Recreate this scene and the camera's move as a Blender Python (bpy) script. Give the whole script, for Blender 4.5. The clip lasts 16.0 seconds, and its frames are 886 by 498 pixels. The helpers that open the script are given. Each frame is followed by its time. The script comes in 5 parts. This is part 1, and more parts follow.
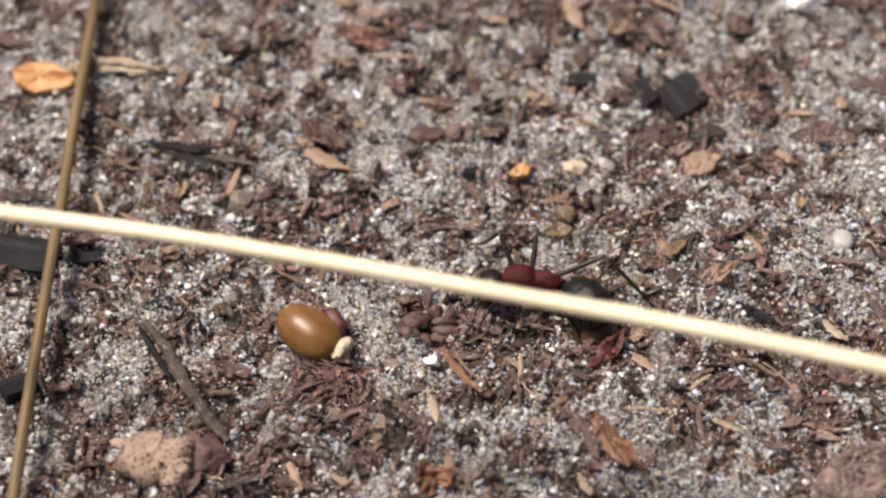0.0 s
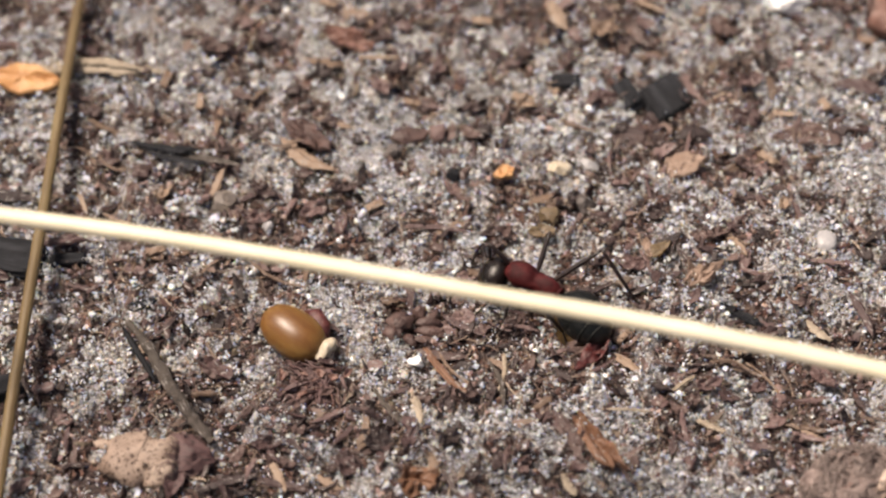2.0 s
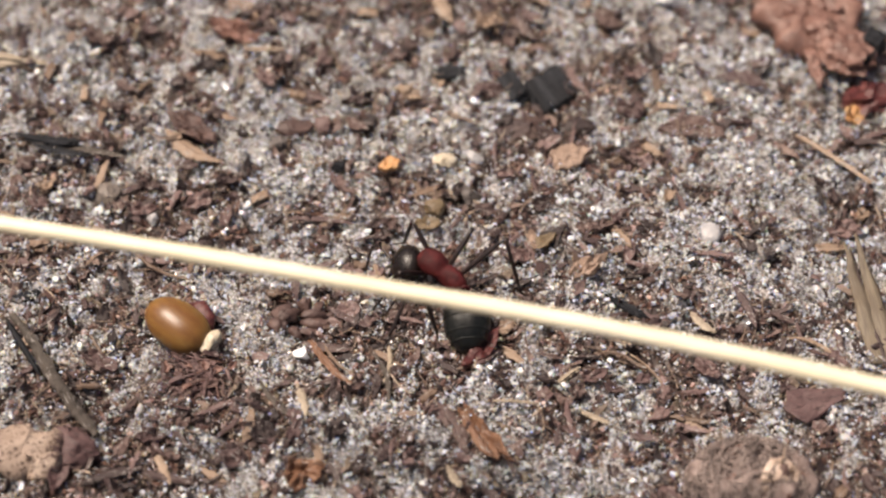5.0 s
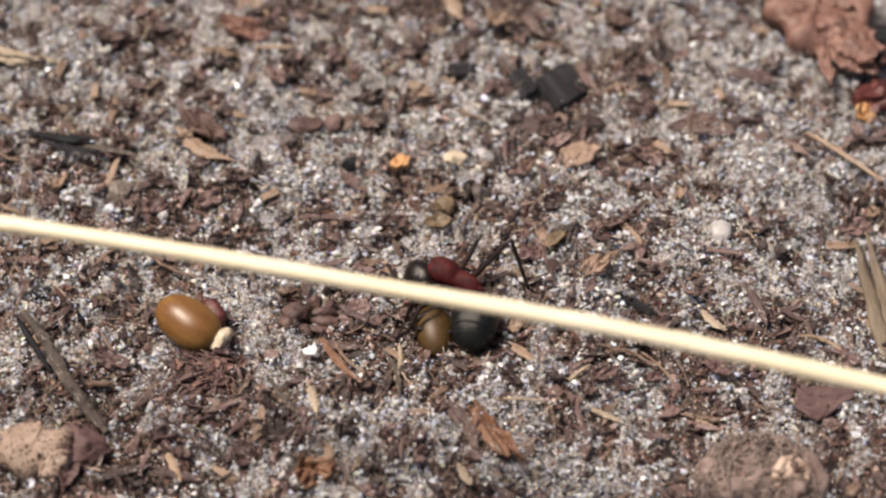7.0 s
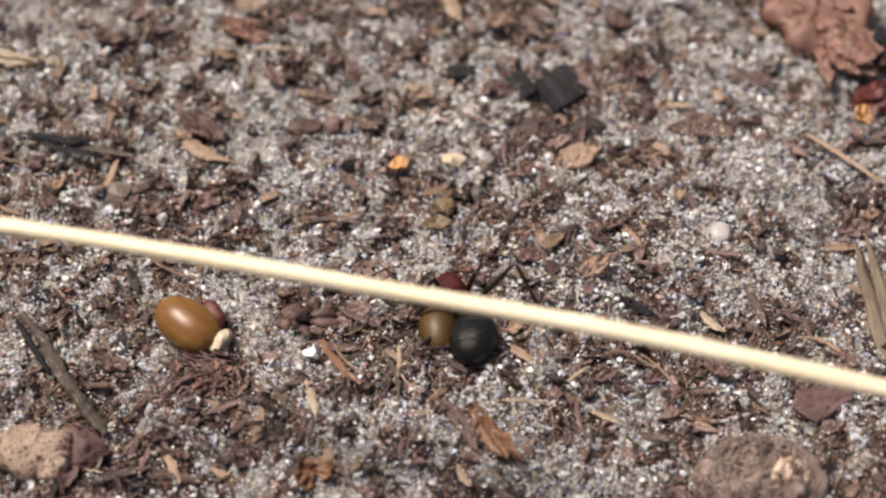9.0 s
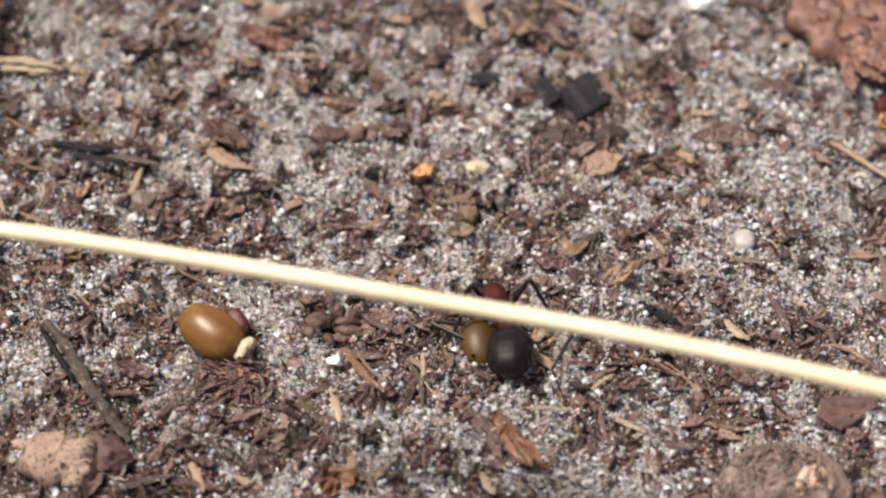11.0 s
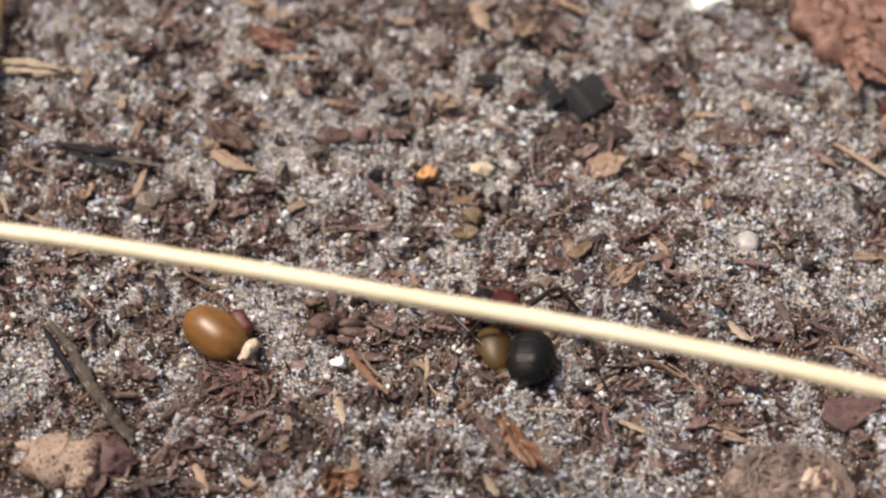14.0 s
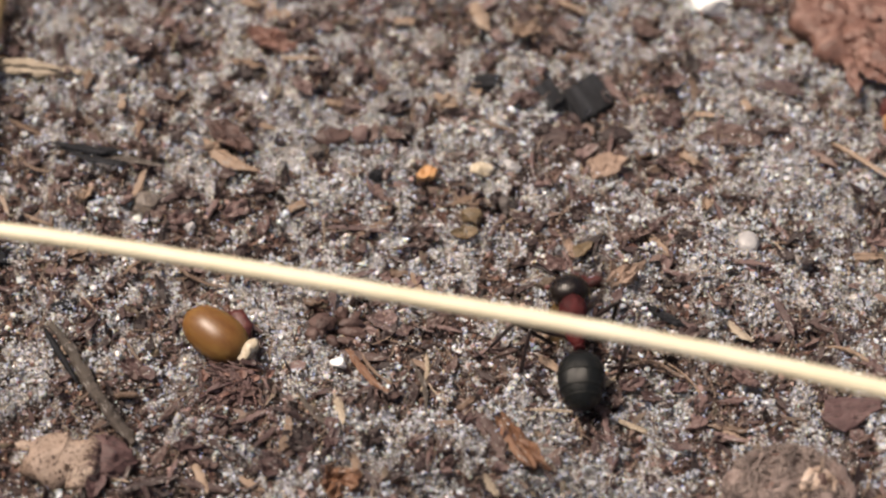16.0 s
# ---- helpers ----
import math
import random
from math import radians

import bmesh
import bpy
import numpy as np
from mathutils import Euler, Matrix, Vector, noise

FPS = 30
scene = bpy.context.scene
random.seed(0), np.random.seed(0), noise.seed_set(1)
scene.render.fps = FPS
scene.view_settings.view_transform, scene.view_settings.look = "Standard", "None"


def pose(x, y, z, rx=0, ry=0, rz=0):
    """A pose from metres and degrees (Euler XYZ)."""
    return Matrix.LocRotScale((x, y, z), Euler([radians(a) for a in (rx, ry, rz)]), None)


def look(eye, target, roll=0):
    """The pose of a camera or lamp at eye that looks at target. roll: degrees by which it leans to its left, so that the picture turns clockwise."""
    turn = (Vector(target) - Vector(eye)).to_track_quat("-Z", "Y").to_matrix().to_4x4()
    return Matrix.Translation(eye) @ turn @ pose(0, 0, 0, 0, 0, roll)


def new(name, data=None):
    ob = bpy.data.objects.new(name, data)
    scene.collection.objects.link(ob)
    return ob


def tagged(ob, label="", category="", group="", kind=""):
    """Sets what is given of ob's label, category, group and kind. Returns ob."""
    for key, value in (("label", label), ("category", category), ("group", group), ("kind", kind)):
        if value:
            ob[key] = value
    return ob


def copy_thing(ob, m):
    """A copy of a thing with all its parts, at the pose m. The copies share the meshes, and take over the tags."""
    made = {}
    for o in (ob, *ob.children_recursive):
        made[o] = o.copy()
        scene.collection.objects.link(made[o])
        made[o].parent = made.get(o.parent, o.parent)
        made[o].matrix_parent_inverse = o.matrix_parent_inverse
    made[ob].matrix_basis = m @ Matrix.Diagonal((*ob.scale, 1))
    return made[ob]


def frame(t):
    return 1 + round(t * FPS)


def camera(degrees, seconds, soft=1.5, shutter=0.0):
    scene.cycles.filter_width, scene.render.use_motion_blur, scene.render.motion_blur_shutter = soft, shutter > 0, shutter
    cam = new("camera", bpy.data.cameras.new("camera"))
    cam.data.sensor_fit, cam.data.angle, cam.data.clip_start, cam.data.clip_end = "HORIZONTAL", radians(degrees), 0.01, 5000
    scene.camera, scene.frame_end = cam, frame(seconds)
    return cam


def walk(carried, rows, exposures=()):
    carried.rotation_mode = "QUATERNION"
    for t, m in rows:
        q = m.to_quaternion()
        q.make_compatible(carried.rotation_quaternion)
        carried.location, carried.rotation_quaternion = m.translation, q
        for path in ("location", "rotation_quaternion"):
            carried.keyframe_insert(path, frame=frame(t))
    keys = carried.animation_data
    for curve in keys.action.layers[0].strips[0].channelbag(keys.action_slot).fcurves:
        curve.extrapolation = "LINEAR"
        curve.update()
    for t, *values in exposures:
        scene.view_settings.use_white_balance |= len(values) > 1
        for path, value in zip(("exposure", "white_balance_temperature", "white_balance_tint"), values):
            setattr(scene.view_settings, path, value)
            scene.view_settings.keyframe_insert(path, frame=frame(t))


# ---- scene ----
# A few square centimetres of sandy ground in the open, seen from a tripod; numbers in millimetres, MM turns them into metres.
MM = 0.001
cam = camera(16.0, 16.0, soft=2.3, shutter=0.5)
cam.data.dof.use_dof = True
cam.data.dof.focus_distance = 0.1803
cam.data.dof.aperture_fstop = 31.0
EYE = look((0, -185 * math.cos(radians(52)) * MM, 185 * math.sin(radians(52)) * MM), (0, 0, 0))
PANS = [  # seconds, pan and tilt in degrees
    (0, 1.698, -0.031),
    (0.5, 1.706, 0.000),
    (1, 1.682, -0.079),
    (1.5, 1.572, -0.079),
    (2, 1.407, -0.015),
    (2.5, 1.423, 0.015),
    (3, 1.368, -0.118),
    (3.5, 1.360, -0.142),
    (4, 1.187, -0.189),
    (4.1, 0.811, -0.190),
    (4.2, 0.185, -0.190),
    (4.3, -0.226, -0.190),
    (4.4, -0.678, -0.190),
    (4.5, -0.810, -0.188),
    (4.7, -0.739, -0.157),
    (6.8, -0.551, -0.220),
    (7, -0.488, -0.204),
    (7.5, -0.535, -0.173),
    (8, -0.456, -0.173),
    (8.5, -0.472, -0.188),
    (9, -0.503, -0.173),
    (9.5, -0.236, -0.110),
    (9.7, -0.220, -0.105),
    (11.8, 0.000, 0.000),
    (12, 0.000, 0.000),
    (12.5, 0.000, 0.000),
    (13, 0.000, 0.000),
    (13.5, 0.000, 0.000),
    (14, 0.000, 0.000),
    (14.5, 0.000, 0.000),
    (15, 0.000, 0.000),
    (15.5, 0.000, 0.000),
    (16, 0.000, 0.000),
]
LIGHT = [(0, 0.42), (0.5, 0.42), (1, 0.53), (1.5, 0.56), (2, 0.46), (2.5, 0.35), (3, 0.38), (3.5, 0.44), (4, 0.47), (4.5, 0.52), (7, 0.40), (7.5, 0.41), (8, 0.46), (8.5, 0.36), (9, 0.39), (9.5, 0.37), (12, 0.56), (12.5, 0.49), (13, 0.33), (13.5, 0.25), (14, 0.36), (14.5, 0.60), (15, 0.48), (15.5, 0.34), (16, 0.27)]  # seconds, stops
walk(cam, [(t, EYE @ pose(0, 0, 0, tilt, pan, 0)) for t, pan, tilt in PANS], exposures=[(t, e, 7550, 16) for t, e in LIGHT])

# ---- sky, sun ----
SUN_UP, SUN_TURN = 66, 285
world = bpy.data.worlds.new("sky")
scene.world = world
world.use_nodes = True
wn = world.node_tree
sky = wn.nodes.new("ShaderNodeTexSky")
sky.sky_type, sky.sun_disc = "NISHITA", False
sky.air_density, sky.dust_density = 1.0, 6.0
sky.sun_elevation, sky.sun_rotation = radians(SUN_UP), radians(SUN_TURN)
wn.links.new(sky.outputs[0], wn.nodes["Background"].inputs[0])
wn.nodes["Background"].inputs[1].default_value = 0.076
sun = new("sun", bpy.data.lights.new("sun", "SUN"))
sun.data.energy, sun.data.angle, sun.data.color = 4.5, radians(11), (1.0, 0.96, 0.9)
AZ = radians(SUN_TURN)
sun.matrix_world = look((math.sin(AZ) * math.cos(radians(SUN_UP)), math.cos(AZ) * math.cos(radians(SUN_UP)), math.sin(radians(SUN_UP))), (0, 0, 0))


# ---- materials ----
def material(name, colors, scale=1.5, detail=6.0, rough=(0.5, 0.8), bump=0.3, bump_scale=12.0, metal=0.0, stretch=(1, 1, 1), island=False,
             each=False, spec=0.5, sheen=0.0, coat=0.0, fleck=None, scatter=0.0, clear=0.0):
    """colors: (position, colour) stops of a ramp over noise (scale per millimetre); island / each: shift the ramp by piece / by object."""
    mat = bpy.data.materials.new(name)
    mat.use_nodes = True
    nt = mat.node_tree
    bsdf = nt.nodes["Principled BSDF"]
    N, L = nt.nodes.new, nt.links.new
    co = N("ShaderNodeTexCoord")
    mp = N("ShaderNodeMapping")
    mp.inputs["Scale"].default_value = [1000 * s for s in stretch]
    L(co.outputs["Object"], mp.inputs["Vector"])
    no = N("ShaderNodeTexNoise")
    no.inputs["Scale"].default_value, no.inputs["Detail"].default_value, no.inputs["Roughness"].default_value = scale, detail, 0.62
    L(mp.outputs[0], no.inputs["Vector"])
    value = no.outputs["Fac"]
    if island or each:
        src = N("ShaderNodeNewGeometry").outputs["Random Per Island"] if island else N("ShaderNodeObjectInfo").outputs["Random"]
        ma = N("ShaderNodeMath")
        ma.operation = "MULTIPLY_ADD"
        ma.inputs[1].default_value = 0.45 if each else 0.3
        L(value, ma.inputs[0])
        sc = N("ShaderNodeMath")
        sc.operation = "MULTIPLY_ADD"
        sc.inputs[1].default_value, sc.inputs[2].default_value = (0.55, 0.0) if each else (0.85, -0.08)
        L(src, sc.inputs[0])
        L(sc.outputs[0], ma.inputs[2])
        value = ma.outputs[0]
    ramp = N("ShaderNodeValToRGB")
    el = ramp.color_ramp.elements
    el[0].position, el[0].color = colors[0][0], (*colors[0][1], 1)
    el[1].position, el[1].color = colors[-1][0], (*colors[-1][1], 1)
    for p, c in colors[1:-1]:
        e = el.new(p)
        e.color = (*c, 1)
    L(value, ramp.inputs[0])
    color = ramp.outputs[0]
    if fleck:
        fn = N("ShaderNodeTexNoise")
        fn.inputs["Scale"].default_value, fn.inputs["Detail"].default_value = fleck[1], 2.0
        L(mp.outputs[0], fn.inputs["Vector"])
        fr = N("ShaderNodeValToRGB")
        fr.color_ramp.elements[0].position, fr.color_ramp.elements[1].position = fleck[2], fleck[2] + 0.06
        L(fn.outputs["Fac"], fr.inputs[0])
        mix = N("ShaderNodeMix")
        mix.data_type = "RGBA"
        L(fr.outputs[0], mix.inputs["Factor"])
        L(color, mix.inputs["A"])
        mix.inputs["B"].default_value = (*fleck[0], 1)
        color = mix.outputs["Result"]
    L(color, bsdf.inputs["Base Color"])
    mr = N("ShaderNodeMapRange")
    mr.inputs["To Min"].default_value, mr.inputs["To Max"].default_value = rough
    L(no.outputs["Fac"], mr.inputs["Value"])
    L(mr.outputs[0], bsdf.inputs["Roughness"])
    if bump:
        bn = N("ShaderNodeTexNoise")
        bn.inputs["Scale"].default_value, bn.inputs["Detail"].default_value = bump_scale, 4.0
        L(mp.outputs[0], bn.inputs["Vector"])
        bu = N("ShaderNodeBump")
        bu.inputs["Strength"].default_value, bu.inputs["Distance"].default_value = bump, 0.0001
        L(bn.outputs["Fac"], bu.inputs["Height"])
        L(bu.outputs[0], bsdf.inputs["Normal"])
    bsdf.inputs["Metallic"].default_value = metal
    bsdf.inputs["Specular IOR Level"].default_value = spec
    bsdf.inputs["Sheen Weight"].default_value = sheen
    bsdf.inputs["Coat Weight"].default_value = coat
    bsdf.inputs["Coat Roughness"].default_value = 0.15
    bsdf.inputs["Transmission Weight"].default_value = clear
    if scatter:
        bsdf.inputs["Subsurface Weight"].default_value = scatter
        bsdf.inputs["Subsurface Radius"].default_value = (1.0, 0.7, 0.4)
        bsdf.inputs["Subsurface Scale"].default_value = 0.0007
    return mat


SOIL = material("soil", [(0.25, (0.018, 0.012, 0.010)), (0.5, (0.036, 0.024, 0.023)), (0.62, (0.068, 0.050, 0.050)), (0.8, (0.12, 0.098, 0.102))], 0.9, 8, (0.7, 0.95), 0.8, 6)
def sand_bed(mat):
    """Mixes pale sand dust into a soil by how much sand lies on it."""
    nt = mat.node_tree
    N, L = nt.nodes.new, nt.links.new
    bsdf = nt.nodes["Principled BSDF"]
    dark = bsdf.inputs["Base Color"].links[0].from_socket
    at = N("ShaderNodeAttribute")
    at.attribute_name = "sand_bed"
    no = N("ShaderNodeTexNoise")
    no.inputs["Scale"].default_value, no.inputs["Detail"].default_value = 5000, 3.0
    L(N("ShaderNodeTexCoord").outputs["Object"], no.inputs["Vector"])
    ramp = N("ShaderNodeValToRGB")
    ramp.color_ramp.elements[0].position, ramp.color_ramp.elements[0].color = 0.35, (0.16, 0.14, 0.135, 1)
    ramp.color_ramp.elements[1].position, ramp.color_ramp.elements[1].color = 0.68, (0.46, 0.44, 0.44, 1)
    L(no.outputs["Fac"], ramp.inputs[0])
    mix = N("ShaderNodeMix")
    mix.data_type = "RGBA"
    L(at.outputs["Fac"], mix.inputs["Factor"])
    L(dark, mix.inputs["A"])
    L(ramp.outputs[0], mix.inputs["B"])
    L(mix.outputs["Result"], bsdf.inputs["Base Color"])


sand_bed(SOIL)
QUARTZ = material("quartz", [(0.0, (0.12, 0.112, 0.108)), (0.14, (0.34, 0.320, 0.316)), (0.38, (0.51, 0.490, 0.490)), (0.58, (0.64, 0.620, 0.625)), (0.78, (0.82, 0.805, 0.80)), (1.0, (0.93, 0.93, 0.93))],
                  3, 3, (0.05, 0.28), 0.35, 9, island=True, spec=0.65, scatter=0.85, clear=0.3)
STAINED = material("stained_quartz", [(0.0, (0.026, 0.015, 0.012)), (0.25, (0.085, 0.051, 0.046)), (0.5, (0.172, 0.105, 0.103)), (0.75, (0.269, 0.182, 0.174)), (1.0, (0.419, 0.301, 0.266))],
                   4, 4, (0.25, 0.6), 0.5, 9, island=True, spec=0.5, scatter=0.5)
GRIT = material("grit", [(0.0, (0.02, 0.014, 0.011)), (0.3, (0.075, 0.05, 0.04)), (0.5, (0.15, 0.115, 0.095)), (0.7, (0.33, 0.30, 0.28)), (0.9, (0.55, 0.53, 0.52)), (1.0, (0.85, 0.85, 0.84))], 4, 2, (0.2, 0.6), 0, 9, island=True, spec=0.6)
CRUMB = material("humus", [(0.0, (0.006, 0.003, 0.003)), (0.25, (0.019, 0.009, 0.008)), (0.5, (0.046, 0.022, 0.019)), (0.7, (0.068, 0.029, 0.023)), (0.85, (0.100, 0.049, 0.034)), (1.0, (0.158, 0.087, 0.064))],
                 3, 4, (0.55, 0.9), 0.6, 10, island=True)
CHIP = material("chip", [(0.0, (0.007, 0.004, 0.004)), (0.3, (0.022, 0.013, 0.013)), (0.52, (0.050, 0.029, 0.029)), (0.68, (0.086, 0.052, 0.049)), (0.82, (0.145, 0.098, 0.084)), (0.93, (0.12, 0.098, 0.068)), (1.0, (0.28, 0.21, 0.17))],
                1.5, 5, (0.45, 0.8), 0.7, 8, island=True, stretch=(0.6, 1.4, 1), fleck=((0.22, 0.205, 0.195), 5.5, 0.65))
FIBRE = material("fibre", [(0.0, (0.020, 0.014, 0.010)), (0.4, (0.079, 0.049, 0.036)), (0.75, (0.161, 0.111, 0.080)), (1.0, (0.33, 0.265, 0.20))], 3, 3, (0.45, 0.8), 0.3, 10, island=True)
STRAW = material("straw", [(0.3, (0.54, 0.49, 0.345)), (0.5, (0.61, 0.565, 0.425)), (0.7, (0.66, 0.625, 0.51))], 1.2, 5, (0.32, 0.5), 0.25, 7, stretch=(0.12, 1.6, 1.6))
STALK = material("stalk", [(0.3, (0.061, 0.040, 0.017)), (0.5, (0.104, 0.070, 0.032)), (0.72, (0.147, 0.108, 0.051))], 1.0, 5, (0.35, 0.55), 0.3, 7, stretch=(0.15, 1.6, 1.6))
SHELL = material("seed_coat", [(0.3, (0.112, 0.046, 0.013)), (0.5, (0.150, 0.072, 0.020)), (0.75, (0.205, 0.120, 0.036))], 0.7, 5, (0.34, 0.44), 0.08, 14, stretch=(0.2, 1.7, 1.7), spec=0.42, scatter=0.3)
# darker copy of the seed coat: the shade under ant and straw, put into the colour
SHADEDSHELL = material("shaded_seed_coat", [(0.3, (0.034, 0.018, 0.005)), (0.55, (0.056, 0.031, 0.008)), (0.75, (0.080, 0.048, 0.013))], 0.5, 5, (0.42, 0.55), 0.1, 14, stretch=(0.35, 1.3, 1.3), spec=0.4)
ELAIO = material("elaiosome", [(0.3, (0.330, 0.270, 0.188)), (0.5, (0.435, 0.375, 0.285)), (0.75, (0.555, 0.510, 0.427))], 3, 5, (0.5, 0.75), 0.7, 6)
ARIL = material("aril", [(0.3, (0.030, 0.006, 0.006)), (0.55, (0.072, 0.014, 0.013)), (0.8, (0.125, 0.038, 0.032))], 2, 5, (0.4, 0.6), 0.5, 8)
AMBER = material("amber_wood", [(0.2, (0.238, 0.099, 0.033)), (0.5, (0.391, 0.198, 0.079)), (0.8, (0.561, 0.372, 0.195))], 0.9, 6, (0.4, 0.65), 0.5, 7, stretch=(0.4, 1.5, 1))
CALYX = material("dry_calyx", [(0.2, (0.022, 0.012, 0.011)), (0.5, (0.055, 0.030, 0.026)), (0.8, (0.12, 0.07, 0.06))], 1.2, 6, (0.45, 0.7), 0.7, 6)
COAL = material("charcoal", [(0.3, (0.004, 0.004, 0.005)), (0.55, (0.013, 0.014, 0.017)), (0.8, (0.042, 0.044, 0.050))], 1.2, 7, (0.55, 0.8), 0.6, 9, stretch=(0.3, 2.0, 1), spec=0.15)
DARKBARK = material("dark_bark", [(0.2, (0.014, 0.008, 0.008)), (0.5, (0.042, 0.024, 0.023)), (0.8, (0.102, 0.064, 0.056))], 2.5, 8, (0.45, 0.85), 0.9, 6, stretch=(0.4, 1.5, 1), each=True, fleck=((0.21, 0.195, 0.185), 5.0, 0.63))
REDBARK = material("red_bark", [(0.15, (0.029, 0.015, 0.015)), (0.45, (0.072, 0.040, 0.039)), (0.7, (0.129, 0.082, 0.077)), (0.9, (0.192, 0.139, 0.136))], 2.2, 8, (0.45, 0.85), 0.8, 6, stretch=(0.5, 1.4, 1), each=True, fleck=((0.21, 0.195, 0.185), 5.0, 0.63))
TANBARK = material("tan_bark", [(0.15, (0.067, 0.042, 0.029)), (0.45, (0.140, 0.091, 0.064)), (0.7, (0.210, 0.147, 0.105)), (0.92, (0.293, 0.226, 0.175))], 2.2, 8, (0.45, 0.8), 0.6, 7, stretch=(0.35, 1.6, 1), each=True, fleck=((0.21, 0.195, 0.185), 5.0, 0.63))
RUST = material("rusty_wood", [(0.2, (0.065, 0.028, 0.014)), (0.5, (0.127, 0.059, 0.032)), (0.8, (0.207, 0.117, 0.073))], 0.9, 7, (0.5, 0.75), 0.7, 7, stretch=(0.35, 1.6, 1), fleck=((0.21, 0.195, 0.185), 5.0, 0.63))
SLAB = material("rough_bark", [(0.25, (0.045, 0.020, 0.016)), (0.45, (0.115, 0.056, 0.044)), (0.6, (0.17, 0.090, 0.072)), (0.8, (0.28, 0.175, 0.145))], 0.9, 8, (0.38, 0.65), 0.8, 5)
GREYBARK = material("grey_bark", [(0.2, (0.017, 0.013, 0.010)), (0.5, (0.047, 0.037, 0.030)), (0.8, (0.105, 0.086, 0.076))], 0.9, 7, (0.6, 0.9), 0.9, 6, stretch=(0.3, 1.8, 1.8), fleck=((0.21, 0.195, 0.185), 5.0, 0.63))
PLUM = material("plum_bark", [(0.2, (0.033, 0.015, 0.016)), (0.5, (0.069, 0.035, 0.035)), (0.8, (0.125, 0.074, 0.071))], 0.9, 6, (0.5, 0.8), 0.7, 6, stretch=(0.4, 1.6, 1), fleck=((0.035, 0.018, 0.018), 4.0, 0.6))
POD = material("pod", [(0.2, (0.145, 0.098, 0.075)), (0.5, (0.250, 0.186, 0.148)), (0.8, (0.345, 0.283, 0.235))], 0.5, 6, (0.5, 0.8), 0.8, 5, fleck=((0.06, 0.034, 0.026), 5.0, 0.56))
FUZZ = material("gall_hair", [(0.0, (0.058, 0.043, 0.039)), (0.5, (0.150, 0.116, 0.108)), (1.0, (0.299, 0.240, 0.214))], 3, 3, (0.5, 0.8), 0.2, 10, island=True)
PINKTAN = material("soft_bark", [(0.2, (0.12, 0.078, 0.058)), (0.5, (0.205, 0.142, 0.108)), (0.8, (0.30, 0.222, 0.176))], 2.0, 7, (0.5, 0.8), 0.6, 7, stretch=(0.5, 1.4, 1), fleck=((0.10, 0.062, 0.046), 3.0, 0.58))
DRYBLADE = material("dry_blade", [(0.25, (0.044, 0.031, 0.020)), (0.5, (0.099, 0.076, 0.053)), (0.75, (0.177, 0.146, 0.105))], 1.4, 7, (0.45, 0.7), 0.7, 7, stretch=(0.12, 2.4, 1.6))
OLIVE = material("olive_husk", [(0.2, (0.046, 0.031, 0.018)), (0.5, (0.110, 0.078, 0.045)), (0.8, (0.19, 0.142, 0.09))], 1.6, 6, (0.35, 0.6), 0.5, 7, stretch=(0.4, 1.6, 1), scatter=0.2)
PALESTRAW = material("pale_straw", [(0.2, (0.12, 0.092, 0.064)), (0.5, (0.24, 0.195, 0.145)), (0.8, (0.36, 0.31, 0.245))], 1.5, 6, (0.45, 0.7), 0.5, 7, stretch=(0.2, 1.8, 1.6))
SCAR = material("torn_wood", [(0.3, (0.18, 0.118, 0.088)), (0.5, (0.36, 0.27, 0.215)), (0.7, (0.56, 0.46, 0.40))], 1.2, 6, (0.5, 0.8), 0.8, 6)
GALL = material("gall", [(0.28, (0.052, 0.034, 0.030)), (0.45, (0.122, 0.086, 0.078)), (0.58, (0.205, 0.157, 0.143)), (0.75, (0.345, 0.273, 0.241))], 0.9, 9, (0.6, 0.9), 0.9, 4, fleck=((0.09, 0.04, 0.03), 1.6, 0.6))
WHITE = material("milky_quartz", [(0.3, (0.66, 0.66, 0.66)), (0.6, (0.82, 0.82, 0.82)), (0.8, (0.90, 0.90, 0.88))], 1.2, 5, (0.25, 0.5), 0.4, 6, spec=0.6)
MILKY = material("grey_quartz", [(0.3, (0.260, 0.254, 0.261)), (0.6, (0.332, 0.329, 0.336)), (0.8, (0.405, 0.404, 0.409))], 1.2, 5, (0.3, 0.5), 0.4, 6, spec=0.5)
PEBBLE = material("pebble", [(0.1, (0.035, 0.028, 0.026)), (0.5, (0.10, 0.085, 0.080)), (0.9, (0.27, 0.22, 0.16))], 1.0, 6, (0.4, 0.7), 0.6, 6, each=True)
GASTER = material("ant_abdomen", [(0.3, (0.004, 0.005, 0.005)), (0.7, (0.008, 0.009, 0.0095))], 3, 4, (0.26, 0.36), 0.4, 16, stretch=(0.3, 1.5, 1.5), spec=0.26)
BAND = material("ant_band", [(0.3, (0.003, 0.004, 0.004)), (0.7, (0.009, 0.010, 0.010))], 5, 4, (0.42, 0.55), 0.3, 18, spec=0.2)
THORAX = material("ant_thorax", [(0.3, (0.014, 0.003, 0.003)), (0.5, (0.052, 0.006, 0.007)), (0.8, (0.108, 0.015, 0.014))], 1.3, 7, (0.45, 0.65), 0.8, 12, spec=0.22)
HEAD = material("ant_head", [(0.3, (0.003, 0.002, 0.002)), (0.7, (0.009, 0.005, 0.004))], 1.5, 4, (0.22, 0.35), 0.3, 14, spec=0.4)
